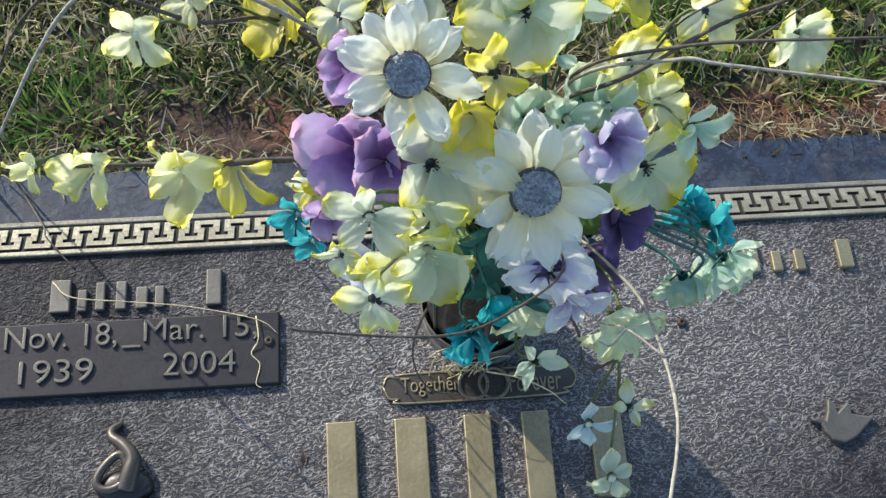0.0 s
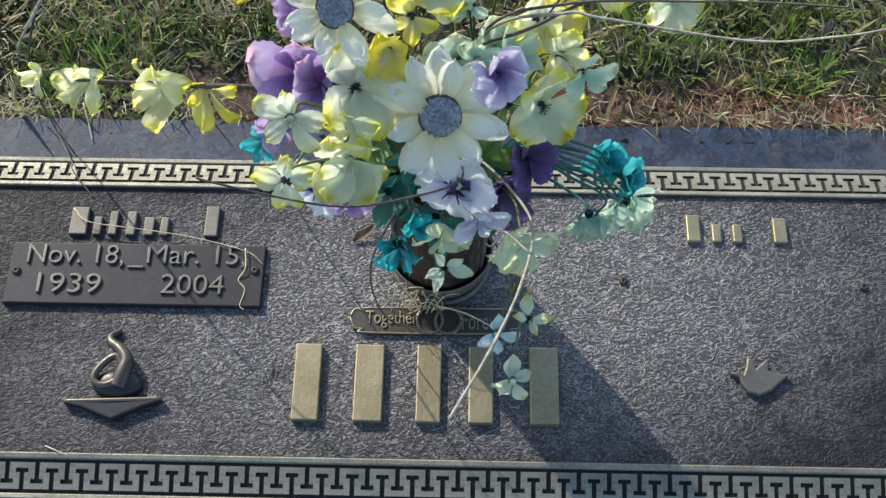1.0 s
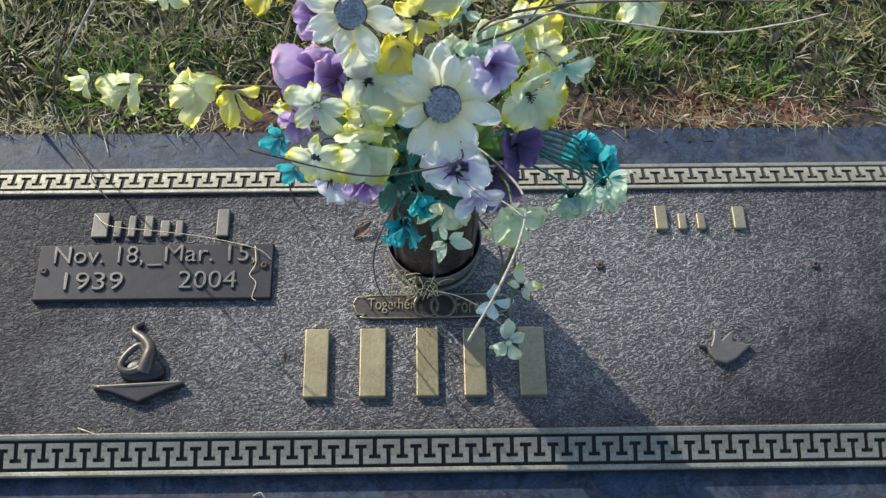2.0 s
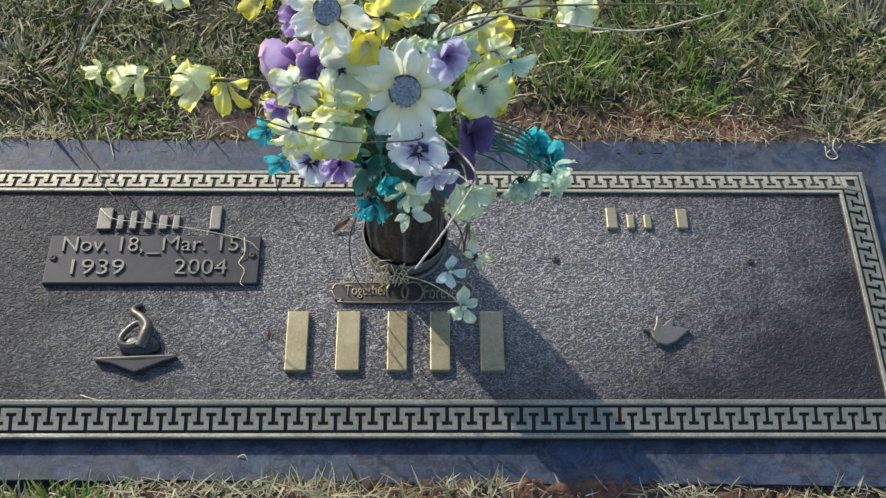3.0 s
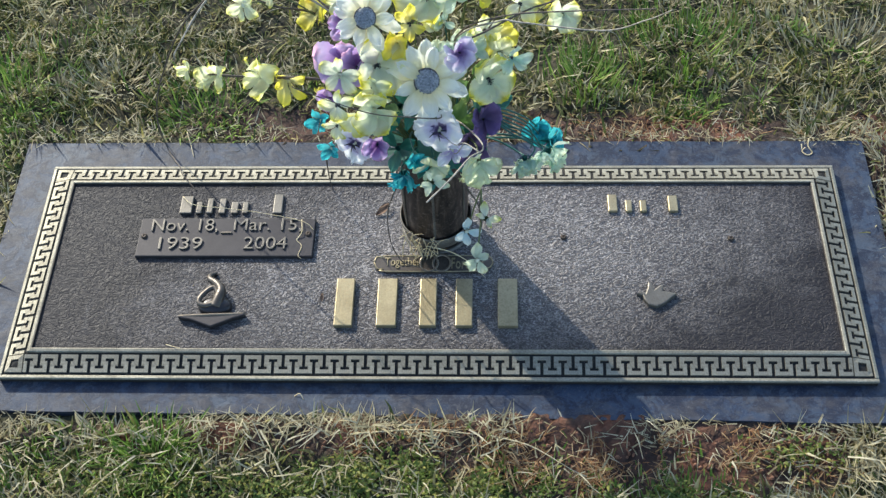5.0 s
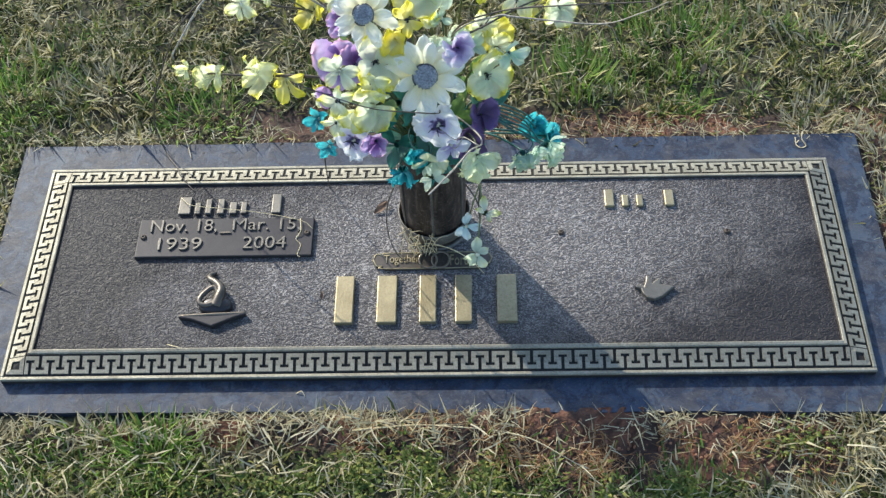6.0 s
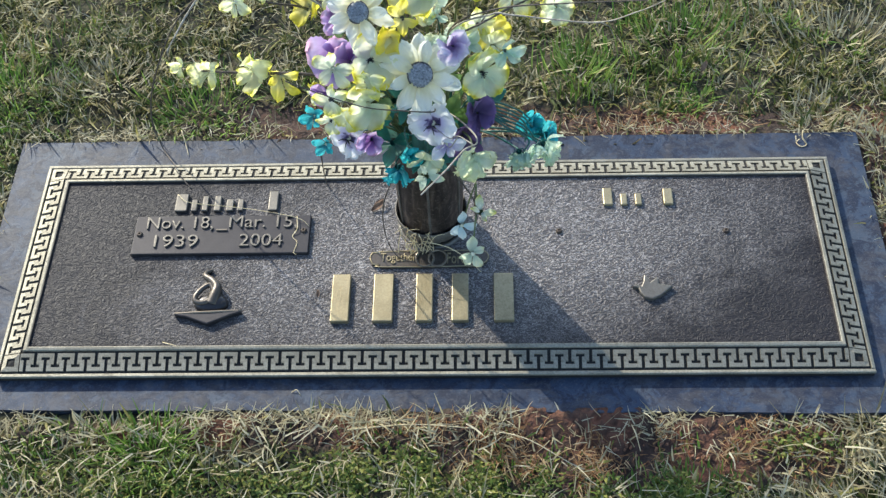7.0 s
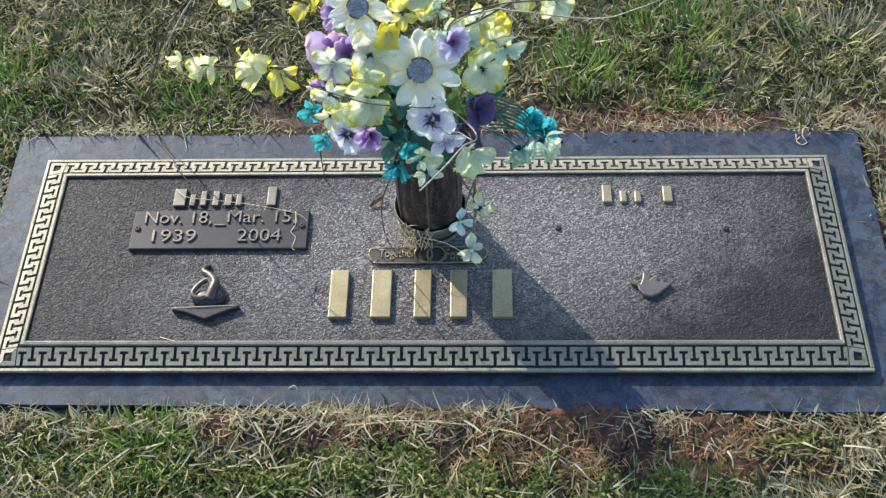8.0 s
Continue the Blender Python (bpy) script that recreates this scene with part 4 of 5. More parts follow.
def daisy(at, face, r=0.040, spin=0.0, low=10, label="cream white cloth daisy with grey button centre"):
    f = flower("artificial_daisy", label, at, face, spin, stem_r=0.0016)
    ring_of(f, "daisy_low", WHITE_P, low, r, r * 0.40, -7, 10, 0.24, 0.0, tip=0.42, cup=0.12, ruffle=0.25, start=0.2, frill=0.012)
    ring_of(f, "daisy_up", WHITE_P, low - 1, r * 0.90, r * 0.37, 7, 25, 0.28, 0.0025, tip=0.42, cup=0.2, ruffle=0.28, start=0.2, frill=0.012)
    rd = r * 0.29
    bm = lathe([(rd * 1.05, 0.0), (rd * 1.06, 0.004), (rd * 0.92, 0.0066), (rd * 0.6, 0.0074), (rd * 0.25, 0.0068), (0.0002, 0.0064)], 28)
    part("disc", bm, DISC, f, "fuzzy grey button centre", True)
    ring = [(rd * 1.04 * math.cos(a), rd * 1.04 * math.sin(a), 0.0042) for a in (2 * math.pi * k / 18 for k in range(19))]
    part("disc_rim", tube(ring, 0.0010, 0.0010, 6, 0.9, steps=2), DISC_RIM, f, "dark fuzzy rim", True)
    rng = random.Random(4)
    tufts = bmesh.new()
    for k in range(120):
        a, q = k * 2.39996, rd * math.sqrt(k / 120) * 1.02
        top = Vector((q * math.cos(a), q * math.sin(a), 0.0068 + rng.uniform(0.0004, 0.0018) - 0.0015 * (q / rd) ** 4))
        bmesh.ops.create_cone(tufts, cap_ends=True, segments=4, radius1=0.0006, radius2=0.0002, depth=0.0022, matrix=Matrix.Translation(top) @ pose(0, 0, 0, rng.uniform(-30, 30), rng.uniform(-30, 30), 0))
    part("floret_mat", tufts, DISC, f, "")
    return f


def anemone(at, mat, label, face=None, r=0.028, n=5, lift=22, spin=0.0, centre="eye", stem=STEM_GREEN, name="artificial_anemone", wide=0.86, ruffle=0.5, root=None, wild=0.5):
    f = flower(name, label, at, face, spin, stem, root=root)
    ring_of(f, name, mat, n, r, r * 1.12 * wide, lift, 0, wild, tip=0.05, cup=0.30, ruffle=ruffle, start=0.06, frill=0.022)
    if mat is TEAL_P:
        ring_of(f, name + "_inner", mat, n, r * 0.72, r * 0.74 * wide, lift + 22, 180 / n, wild, 0.001, tip=0.1, cup=0.35, ruffle=ruffle + 0.2, start=0.06, frill=0.03)
    if centre == "eye":
        eye(f, r * 0.13)
    elif centre == "stamens":
        eye(f, r * 0.1, STAMEN)
        stamens(f, 9, r * 0.36)
    elif centre == "dark_stamens":
        eye(f, r * 0.1)
        stamens(f, 12, r * 0.20, EYE_DARK, 0.9)
    return f


def star(at, mat, label, face=None, r=0.02, n=5, lift=14, spin=0.0, dark=True, stem=STEM_GREEN, name="artificial_blossom", root=None, wild=0.55):
    f = flower(name, label, at, face, spin, stem, 0.0008, root)
    ring_of(f, name, mat, n, r, r * 0.66, lift, 0, wild, tip=0.3, cup=0.25, ruffle=0.6, start=0.06)
    eye(f, r * 0.14, EYE_DARK if dark else STAMEN)
    return f


def pansy(at, label, face=None, r=0.026, spin=0.0, mat=PANSY_P):
    """Two broad upper petals, two side petals, one lip, with dark streaks at the throat."""
    f = flower("artificial_pansy", label, at, face, spin, STEM_TEAL)
    for k, (a, s, lift) in enumerate(((40, 1.0, 8), (140, 1.0, 8), (-15, 0.95, 14), (195, 0.95, 14), (-90, 1.08, 20))):
        mesh = petal_of(f"pansy{r:.4f}", k % 3, mat, r, r * 1.05, tip=0.0, cup=0.25, ruffle=0.55, start=0.03)
        linked("petal", mesh, mat, f, m=pose(0, 0, 0.0006 * k, 0, -lift, 0) @ pose(0, 0, 0, 0, 0, a) @ Matrix.Diagonal((s, s, s, 1)))
    for a in (-15, -75, -105, 195):
        q = [(0.002 * math.cos(radians(a)), 0.002 * math.sin(radians(a)), 0.0035), (r * 0.25 * math.cos(radians(a)), r * 0.25 * math.sin(radians(a)), 0.0036), (r * 0.46 * math.cos(radians(a + 6)), r * 0.46 * math.sin(radians(a + 6)), 0.0052)]
        part("throat_streak", tube(q, 0.0010, 0.0004, 5, steps=3), EYE_DARK, f, "", True)
    eye(f, r * 0.12, STAMEN)
    return f


def bells(at, mat, label, count=3, r=0.018, drop=(0.1, -0.3, -1), stem=STEM_TEAL, spread=0.016, root=None, seed=1):
    """A small spray of drooping blossoms: each hangs on its own stalk."""
    f = flower("artificial_spray", label, at, (0.1, -0.6, 0.5), 0, stem, 0.0011, root)
    rng = random.Random(seed)
    for k in range(count):
        off = Vector((rng.uniform(-1, 1), rng.uniform(-1, 0.4), rng.uniform(-1.0, 0.5))) * spread
        way = (Vector(drop) + Vector((rng.uniform(-0.6, 0.6), rng.uniform(-0.6, 0.3), rng.uniform(-0.3, 0.5)))).normalized()
        inv = f.matrix_world.inverted()
        m = inv @ head_pose(Vector(at) + off, way, rng.uniform(0, 72))
        bm = tube([(0, 0, 0), inv @ (Vector(at) + off * 0.5 + Vector((0, 0, 0.006))), m.translation], 0.0008, 0.0006, 5, steps=4)
        part("stalk", bm, stem, f, "", True)
        for j in range(5):
            mesh = petal_of(f"bell{r:.4f}", j % 3, mat, r, r * 0.62, tip=0.25, cup=0.4, ruffle=0.7, start=0.05)
            linked("petal", mesh, mat, f, m=m @ pose(0, 0, 0, 0, 0, 72 * j + rng.uniform(-12, 12)) @ pose(0, 0, 0, 0, -38 + rng.uniform(-16, 16), 0))
    return f


def leaf_sprig(at, face, mat, label, r=0.028, n=3, root=None, spin=0.0, stem=STEM_GREEN):
    f = flower("artificial_leaf_sprig", label, at, face, spin, stem, 0.0009, root)
    ring_of(f, "leaf", mat, n, r, r * 0.5, 12, 0, 0.6, tip=0.85, cup=0.15, ruffle=0.35, start=0.12)
    return f


W_SMALL = "small white cloth blossom with lime tips and dark eye"
CREAM = "faded cream cloth anemone with yellow-green edges"
daisy((0.005, -0.026, 0.379), (0.02, -0.74, 0.62), 0.0435, 5)
daisy((-0.058, 0.015, 0.430), (-0.12, -0.62, 0.74), 0.0370, 20, 8)
anemone((-0.083, 0.008, 0.372), PURPLE_P, "violet cloth anemone with pinkish edges", (-0.35, -0.65, 0.60), 0.033, 5, 18, 20, "none", ruffle=0.3, wide=1.0)
anemone((-0.070, -0.002, 0.374), PURPLE_P, "violet cloth anemone with dark centre", (-0.1, -0.7, 0.6), 0.027, 5, 16, 50, "eye", ruffle=0.35, wide=1.0)
anemone((-0.104, -0.010, 0.342), PURPLE_P, "violet cloth anemone folded downwards", (-0.4, -0.8, 0.1), 0.017, 5, 34, 0, "none", ruffle=0.5)
anemone((-0.084, 0.046, 0.392), PURPLE_P, "violet cloth anemone half hidden in the bouquet", (-0.5, -0.3, 0.7), 0.022, 5, 24, 30, "none", ruffle=0.6)
anemone((-0.048, -0.012, 0.386), CREAM_P, CREAM + ", tilted", (0.1, -0.55, 0.75), 0.033, 4, 14, 35, "dark_stamens")
star((-0.051, -0.036, 0.380), LIME_P, W_SMALL, (0.05, -0.8, 0.55), 0.022, 5, 16, 10)
anemone((-0.080, -0.060, 0.424), CREAM_P, "creamy white cloth blossom with pale stamens", (-0.15, -0.75, 0.6), 0.023, 5, 12, 15, "stamens", wide=0.55)
anemone((-0.052, -0.046, 0.356), CREAM_P, CREAM + ", cup-shaped", (0.02, -0.85, 0.4), 0.029, 6, 26, 0, "stamens")
anemone((-0.074, -0.040, 0.338), LIME_P, CREAM + ", half open", (-0.3, -0.85, 0.2), 0.024, 5, 30, 25, "none")
star((-0.079, -0.101, 0.424), LIME_P, "lime-tipped cloth blossom with dark eye on a thin stalk", (-0.1, -0.7, 0.65), 0.022, 5, 8, 90, True)
star((-0.124, 0.050, 0.177), TEAL_P, "small turquoise cloth blossom hanging low", (-0.3, -0.75, 0.35), 0.017, 5, 20, 0, False, STEM_TEAL)
star((-0.128, 0.036, 0.245), TEAL_P, "small turquoise cloth blossom behind pale petals", (-0.5, -0.6, 0.4), 0.018, 5, 24, 30, False, STEM_TEAL)
star((-0.118, 0.030, 0.290), CREAM_P, "small cream cloth blossom at the bouquet's edge", (-0.6, -0.6, 0.4), 0.017, 5, 20, 10, False)
bells((-0.026, -0.056, 0.262), TEAL_P, "turquoise cloth blossom drooping over the vase", 2, 0.020, (0.05, -0.45, -1), STEM_TEAL, 0.006, seed=2)
anemone((-0.012, -0.040, 0.272), TEAL_P, "turquoise cloth cup blossom", (0.2, -0.8, 0.1), 0.019, 5, 40, 0, "none", STEM_TEAL)
pansy((0.016, -0.044, 0.322), "white and lilac cloth pansy with dark throat streaks", (0.05, -0.9, 0.25), 0.028, 10)
pansy((-0.084, -0.012, 0.262), "white and lilac cloth pansy low in the bouquet", (-0.2, -0.9, 0.2), 0.025, -12)
anemone((-0.056, -0.018, 0.266), PURPLE_P, "lilac cloth blossom low in the bouquet", (-0.05, -0.9, 0.1), 0.021, 5, 25, 0, "none", STEM_TEAL)
anemone((0.047, -0.014, 0.264), DARK_P, "deep purple cloth anemone in shade", (0.30, -0.80, 0.35), 0.028, 5, 22, 0, "none", ruffle=0.35, wide=1.0)
anemone((0.064, -0.002, 0.290), DARK_P, "deep purple cloth anemone", (0.4, -0.6, 0.6), 0.021, 5, 20, 40, "none", ruffle=0.35, wide=1.0)
anemone((0.070, 0.000, 0.352), CREAM_P, CREAM + " and pale stamens", (0.42, -0.75, 0.40), 0.031, 6, 14, 12, "dark_stamens")
anemone((0.040, -0.016, 0.409), LILAC_T, "lilac cloth pansy with crumpled petals", (0.05, -0.6, 0.7), 0.021, 5, 26, 40, "eye", wide=0.95, ruffle=0.6, wild=0.6)
star((0.094, 0.012, 0.372), MINT_P, "mint green cloth blossom with dark eye", (0.5, -0.7, 0.4), 0.021, 5, 16, 20)
star((-0.014, 0.024, 0.412), YELLOW_P, "bright yellow cloth blossom with dark eye", (-0.05, -0.75, 0.6), 0.020, 5, 14, 0)
anemone((-0.026, 0.010, 0.398), YELLOW_P, "bright yellow cloth blossom half open", (-0.1, -0.7, 0.35), 0.022, 5, 40, 20, "none")
star((-0.022, 0.006, 0.366), YELLOW_P, "bright yellow cloth blossom tucked between daisies", (0.0, -0.8, 0.2), 0.019, 5, 30, 50, False)
anemone((0.011, 0.052, 0.378), CREAM_P, "cream cloth bud with lime base", (0.0, -0.35, 0.9), 0.019, 6, 58, 0, "none", wide=0.8)
anemone((0.082, 0.088, 0.328), YELLOW_P, "yellow edged cloth anemone facing up", (0.1, -0.7, 0.6), 0.026, 5, 14, 0, "dark_stamens")
anemone((0.004, 0.056, 0.420), CREAM_P, CREAM + " at the top", (-0.05, -0.55, 0.8), 0.034, 6, 12, 0, "dark_stamens")
anemone((0.030, 0.074, 0.418), MINT_P, "pale mint cloth anemone at the top", (0.15, -0.35, 0.85), 0.030, 5, 16, 30, "none")
anemone((0.055, 0.078, 0.415), YELLOW_P, "yellow cloth anemone at the top", (0.3, -0.3, 0.85), 0.026, 5, 18, 10, "none")
star((-0.014, 0.066, 0.430), LIME_P, W_SMALL, (0, -0.5, 0.85), 0.022, 5, 14, 0)
star((-0.092, 0.073, 0.400), LIME_P, W_SMALL, (-0.3, -0.5, 0.8), 0.022, 5, 14, 25)
anemone((-0.048, 0.086, 0.404), CREAM_P, CREAM + " behind the daisy", (-0.1, -0.35, 0.9), 0.028, 5, 16, 0, "none")
anemone((-0.128, 0.120, 0.342), YELLOW_P, "bright yellow cloth blossom on a dark twig", (-0.4, -0.55, 0.6), 0.026, 6, 24, 15, "none")
star((-0.174, 0.098, 0.385), BRANCH_P, "pale lime cloth blossom on a thin twig", (-0.3, -0.6, 0.6), 0.021, 4, 25, 0, False, root=(-0.13, 0.11, 0.345))
anemone((0.008, 0.034, 0.352), MINT_P, "mint cloth blossom in the bouquet's depth", (0.1, -0.6, 0.7), 0.022, 5, 18, 10, "none", STEM_TEAL)
anemone((0.040, 0.040, 0.358), MINT_P, "mint cloth blossom in the bouquet's depth", (0.2, -0.5, 0.8), 0.024, 5, 18, 40, "none", STEM_TEAL)
anemone((0.084, 0.040, 0.352), LIME_P, "faded lime cloth blossom", (0.4, -0.5, 0.7), 0.024, 5, 18, 0, "none")
anemone((0.127, 0.040, 0.219), TEAL_P, "turquoise cloth blossom on dark teal stems", (0.5, -0.6, 0.55), 0.021, 6, 18, 0, "none", STEM_TEAL, ruffle=0.7)
anemone((0.144, 0.028, 0.215), TEAL_P, "turquoise cloth blossom on dark teal stems", (0.8, -0.4, 0.3), 0.019, 5, 24, 30, "none", STEM_TEAL, ruffle=0.7)
bells((0.140, -0.008, 0.242), MINT_P, "drooping mint cloth blossoms on teal stems", 4, 0.020, (0.3, -0.4, -0.9), STEM_TEAL, 0.018, seed=5)
bells((0.112, -0.020, 0.243), MINT_P, "drooping mint cloth blossoms on teal stems", 3, 0.019, (0.0, -0.5, -0.9), STEM_TEAL, 0.012, seed=6)
anemone((0.008, -0.048, 0.270), SAGE_P, "cream cloth blossom under the pansy", (0.1, -0.9, -0.1), 0.023, 5, 25, 20, "none", STEM_TEAL)
anemone((0.060, -0.062, 0.290), SAGE_P, "pale cream-green cloth blossom drooping forward", (0.15, -0.85, 0.15), 0.029, 5, 26, 45, "none", wide=0.9)
bells((0.056, -0.060, 0.282), SAGE_P, "pale cream-green cloth blossom drooping forward", 1, 0.024, (-0.3, -0.6, -0.8), STEM_GREEN, 0.004, seed=9)
TRAIL = (0.062, -0.075, 0.255)
star((0.046, -0.104, 0.214), ICE_P, "bluish white cloth blossom on a trailing stalk", (-0.1, -0.75, 0.5), 0.015, 4, 10, 20, False, root=TRAIL)
leaf_sprig((0.067, -0.102, 0.236), (0.3, -0.5, 0.7), LIME_P, "lime cloth leaves on a trailing stalk", 0.018, 4, TRAIL)
star((0.058, -0.136, 0.203), SAGE_P, "pale mint cloth blossom at the trailing stalk's end", (0.0, -0.6, 0.5), 0.018, 5, -10, 30, False, root=(0.062, -0.098, 0.225))
leaf_sprig((0.008, -0.084, 0.280), (0.2, -0.5, 0.7), SAGE_P, "pale green cloth leaves over the vase", 0.019, 5, spin=-30)
BRANCH = "pale lime cloth blossom on a dark side branch"
star((-0.184, 0.018, 0.343), BRANCH_P, BRANCH, (-0.25, -0.8, 0.45), 0.030, 6, 36, 0, False, wild=0.8, root=(-0.165, 0.028, 0.328))
star((-0.156, 0.030, 0.322), YELLOW_P, "yellow and cream cloth blossom on a dark side branch", (-0.1, -0.8, 0.3), 0.026, 5, 26, 40, False, wild=0.8, root=(-0.145, 0.034, 0.318))
star((-0.235, 0.027, 0.331), BRANCH_P, BRANCH, (-0.4, -0.7, 0.5), 0.023, 6, 38, 20, False, wild=0.8, root=(-0.215, 0.03, 0.328))
star((-0.262, 0.019, 0.353), BRANCH_P, "small lime cloth blossom at the branch's end", (-0.6, -0.6, 0.4), 0.018, 5, 36, 0, False, root=(-0.252, 0.028, 0.335))
star((-0.197, 0.064, 0.404), BRANCH_P, "pale lime cloth blossom on a thin twig", (-0.4, -0.7, 0.4), 0.024, 5, 20, 45, False, root=(-0.175, 0.085, 0.38))
star((0.104, 0.066, 0.400), LIME_P, "pale cloth blossom among the thin twigs", (0.3, -0.6, 0.6), 0.024, 5, 16, 0, root=(0.085, 0.07, 0.37))
anemone((0.150, 0.046, 0.404), CREAM_P, "cream and yellow cloth blossom on a thin twig", (0.3, -0.7, 0.5), 0.025, 5, 22, 0, "none", root=(0.125, 0.055, 0.385))
star((0.120, 0.088, 0.375), YELLOW_P, "yellow cloth blossom on a thin twig", (0.3, -0.5, 0.7), 0.020, 5, 20, 0, False, root=(0.095, 0.08, 0.36))
MINT_S = "small mint cloth blossom on a teal stem"
star((0.028, 0.020, 0.372), MINT_P, MINT_S, (0.1, -0.7, 0.6), 0.017, 5, 20, 10, False, STEM_TEAL)
star((0.052, 0.030, 0.366), MINT_P, MINT_S, (0.2, -0.6, 0.7), 0.018, 5, 16, 40, False, STEM_TEAL)
star((0.066, 0.052, 0.374), LIME_P, W_SMALL, (0.3, -0.6, 0.7), 0.019, 5, 16, 15)
star((0.022, 0.048, 0.392), MINT_P, MINT_S, (0.0, -0.6, 0.8), 0.016, 4, 16, 60, False, STEM_TEAL)
star((-0.098, -0.020, 0.300), LIME_P, W_SMALL, (-0.4, -0.8, 0.3), 0.018, 5, 20, 30)
star((-0.112, 0.012, 0.318), YELLOW_P, "small yellow cloth blossom at the bouquet's edge", (-0.6, -0.7, 0.3), 0.014, 5, 24, 0, False)
star((0.030, -0.056, 0.300), LILAC_P, "pale lilac cloth blossom under the pansy", (0.2, -0.9, 0.1), 0.020, 5, 20, 0, False, STEM_TEAL)


def stem_bundle():
    """Bare dark teal stems that arch out under the turquoise blossoms."""
    b = tagged(new("artificial_stem_bundle"), "bare dark teal plastic stems arching outward", "artificial flower", "flowers in the vase")
    b.location = (0.03, 0.03, 0.20)
    for k in range(7):
        w = k / 6
        line = [(0, 0, 0), (0.03, -0.012 - 0.012 * w, 0.085), (0.055 + 0.012 * w, -0.014 - 0.022 * w, 0.088 - 0.018 * w), (0.083 + 0.010 * w, -0.008 - 0.036 * w, 0.066 - 0.010 * w), (0.097 + 0.014 * math.sin(3 * k), -0.006 - 0.046 * w, 0.042 + 0.006 * math.cos(5 * k))]
        part("stem", tube(line, 0.0013, 0.0010, 6, 0.2), STEM_TEAL, b, "", True)


stem_bundle()
OLIVE = "olive green cloth leaves inside the bouquet"
for k, (x, y, z) in enumerate(((-0.030, 0.035, 0.205), (0.004, 0.020, 0.205), (0.032, 0.035, 0.205), (-0.035, -0.002, 0.240), (0.03, -0.01, 0.245), (0.0, -0.02, 0.235), (0.055, 0.01, 0.25), (-0.03, 0.01, 0.30), (0.03, 0.0, 0.28), (-0.06, 0.03, 0.30), (0.07, 0.03, 0.27), (0.02, 0.03, 0.33), (0.05, 0.03, 0.31), (-0.01, -0.02, 0.33), (-0.05, -0.01, 0.32), (-0.08, 0.06, 0.36))):
    teal = k % 3 == 1 or z < 0.27
    leaf_sprig((x, y, z), (x * 6, -0.7, 0.5), TEAL_LEAF if teal else LEAF_P, "dark teal cloth leaves inside the bouquet" if teal else OLIVE, 0.034, 5, spin=37 * k, stem=STEM_TEAL if teal else STEM_GREEN)


# ---- twigs ----
def twig(points, r0, r1, mat, label, knots=0.35, name="twig", shoots=()):
    line = [Vector(p) for p in points]
    base = tagged(new(name), label, "twig", "dry twigs round the vase")
    base.location = line[0]
    part("branch", tube([p - line[0] for p in line], r0, r1, 6, knots), mat, base, "", True)
    for s in shoots:
        part("side_shoot", tube([Vector(p) - line[0] for p in s], r1 * 0.9, r1 * 0.5, 5, knots, steps=5), mat, base, "", True)
    return base


INSIDE = (0.0, 0.04, 0.23)
twig([INSIDE, (-0.06, 0.035, 0.30), (-0.12, 0.034, 0.318), (-0.17, 0.028, 0.328), (-0.21, 0.03, 0.328), (-0.255, 0.026, 0.337)], 0.0022, 0.0013, TWIG, "dark brown side branch carrying pale blossoms")
twig([INSIDE, (-0.07, 0.06, 0.34), (-0.13, 0.115, 0.342), (-0.175, 0.09, 0.38), (-0.24, 0.105, 0.41)], 0.0018, 0.0009, TWIG, "thin dark twig with blossoms")
twig([INSIDE, (-0.10, 0.09, 0.36), (-0.20, 0.17, 0.36), (-0.30, 0.18, 0.28), (-0.365, 0.19, 0.16), (-0.405, 0.222, 0.04), (-0.401, 0.213, -0.018), (-0.372, 0.165, -0.002), (-0.366, 0.150, 0.003), (-0.342, 0.122, -0.003)], 0.0014, 0.0008, TWIG, "long dark twig arching down to the stone")
twig([INSIDE, (-0.10, 0.08, 0.37), (-0.194, 0.11, 0.40), (-0.238, 0.09, 0.396), (-0.278, 0.045, 0.358), (-0.283, 0.040, 0.345)], 0.0014, 0.0009, TWIG_PALE, "bleached thin twig curving outward")
twig([INSIDE, (0.03, 0.048, 0.36), (0.08, 0.028, 0.412), (0.104, 0.018, 0.42), (0.187, -0.004, 0.429), (0.225, -0.030, 0.468), (0.247, -0.044, 0.495)], 0.0012, 0.0006, TWIG_PALE, "bleached crooked twig reaching outward", shoots=([(0.188, -0.003, 0.429), (0.205, 0.02, 0.40), (0.215, 0.03, 0.37)],))
twig([INSIDE, (0.03, 0.05, 0.36), (0.082, 0.037, 0.41), (0.162, 0.024, 0.43), (0.214, 0.015, 0.44), (0.240, 0.003, 0.452)], 0.0012, 0.0006, TWIG, "thin dark twig reaching outward", shoots=([(0.12, 0.032, 0.42), (0.16, 0.045, 0.45), (0.20, 0.05, 0.48)],))
twig([INSIDE, (0.01, 0.035, 0.34), (0.031, 0.035, 0.37), (0.061, 0.037, 0.385), (0.113, 0.058, 0.40), (0.156, 0.069, 0.41), (0.20, 0.09, 0.43)], 0.0018, 0.0009, TWIG, "thin dark twig rising between blossoms", shoots=([(0.07, 0.042, 0.388), (0.09, 0.055, 0.41), (0.123, 0.062, 0.425)],))
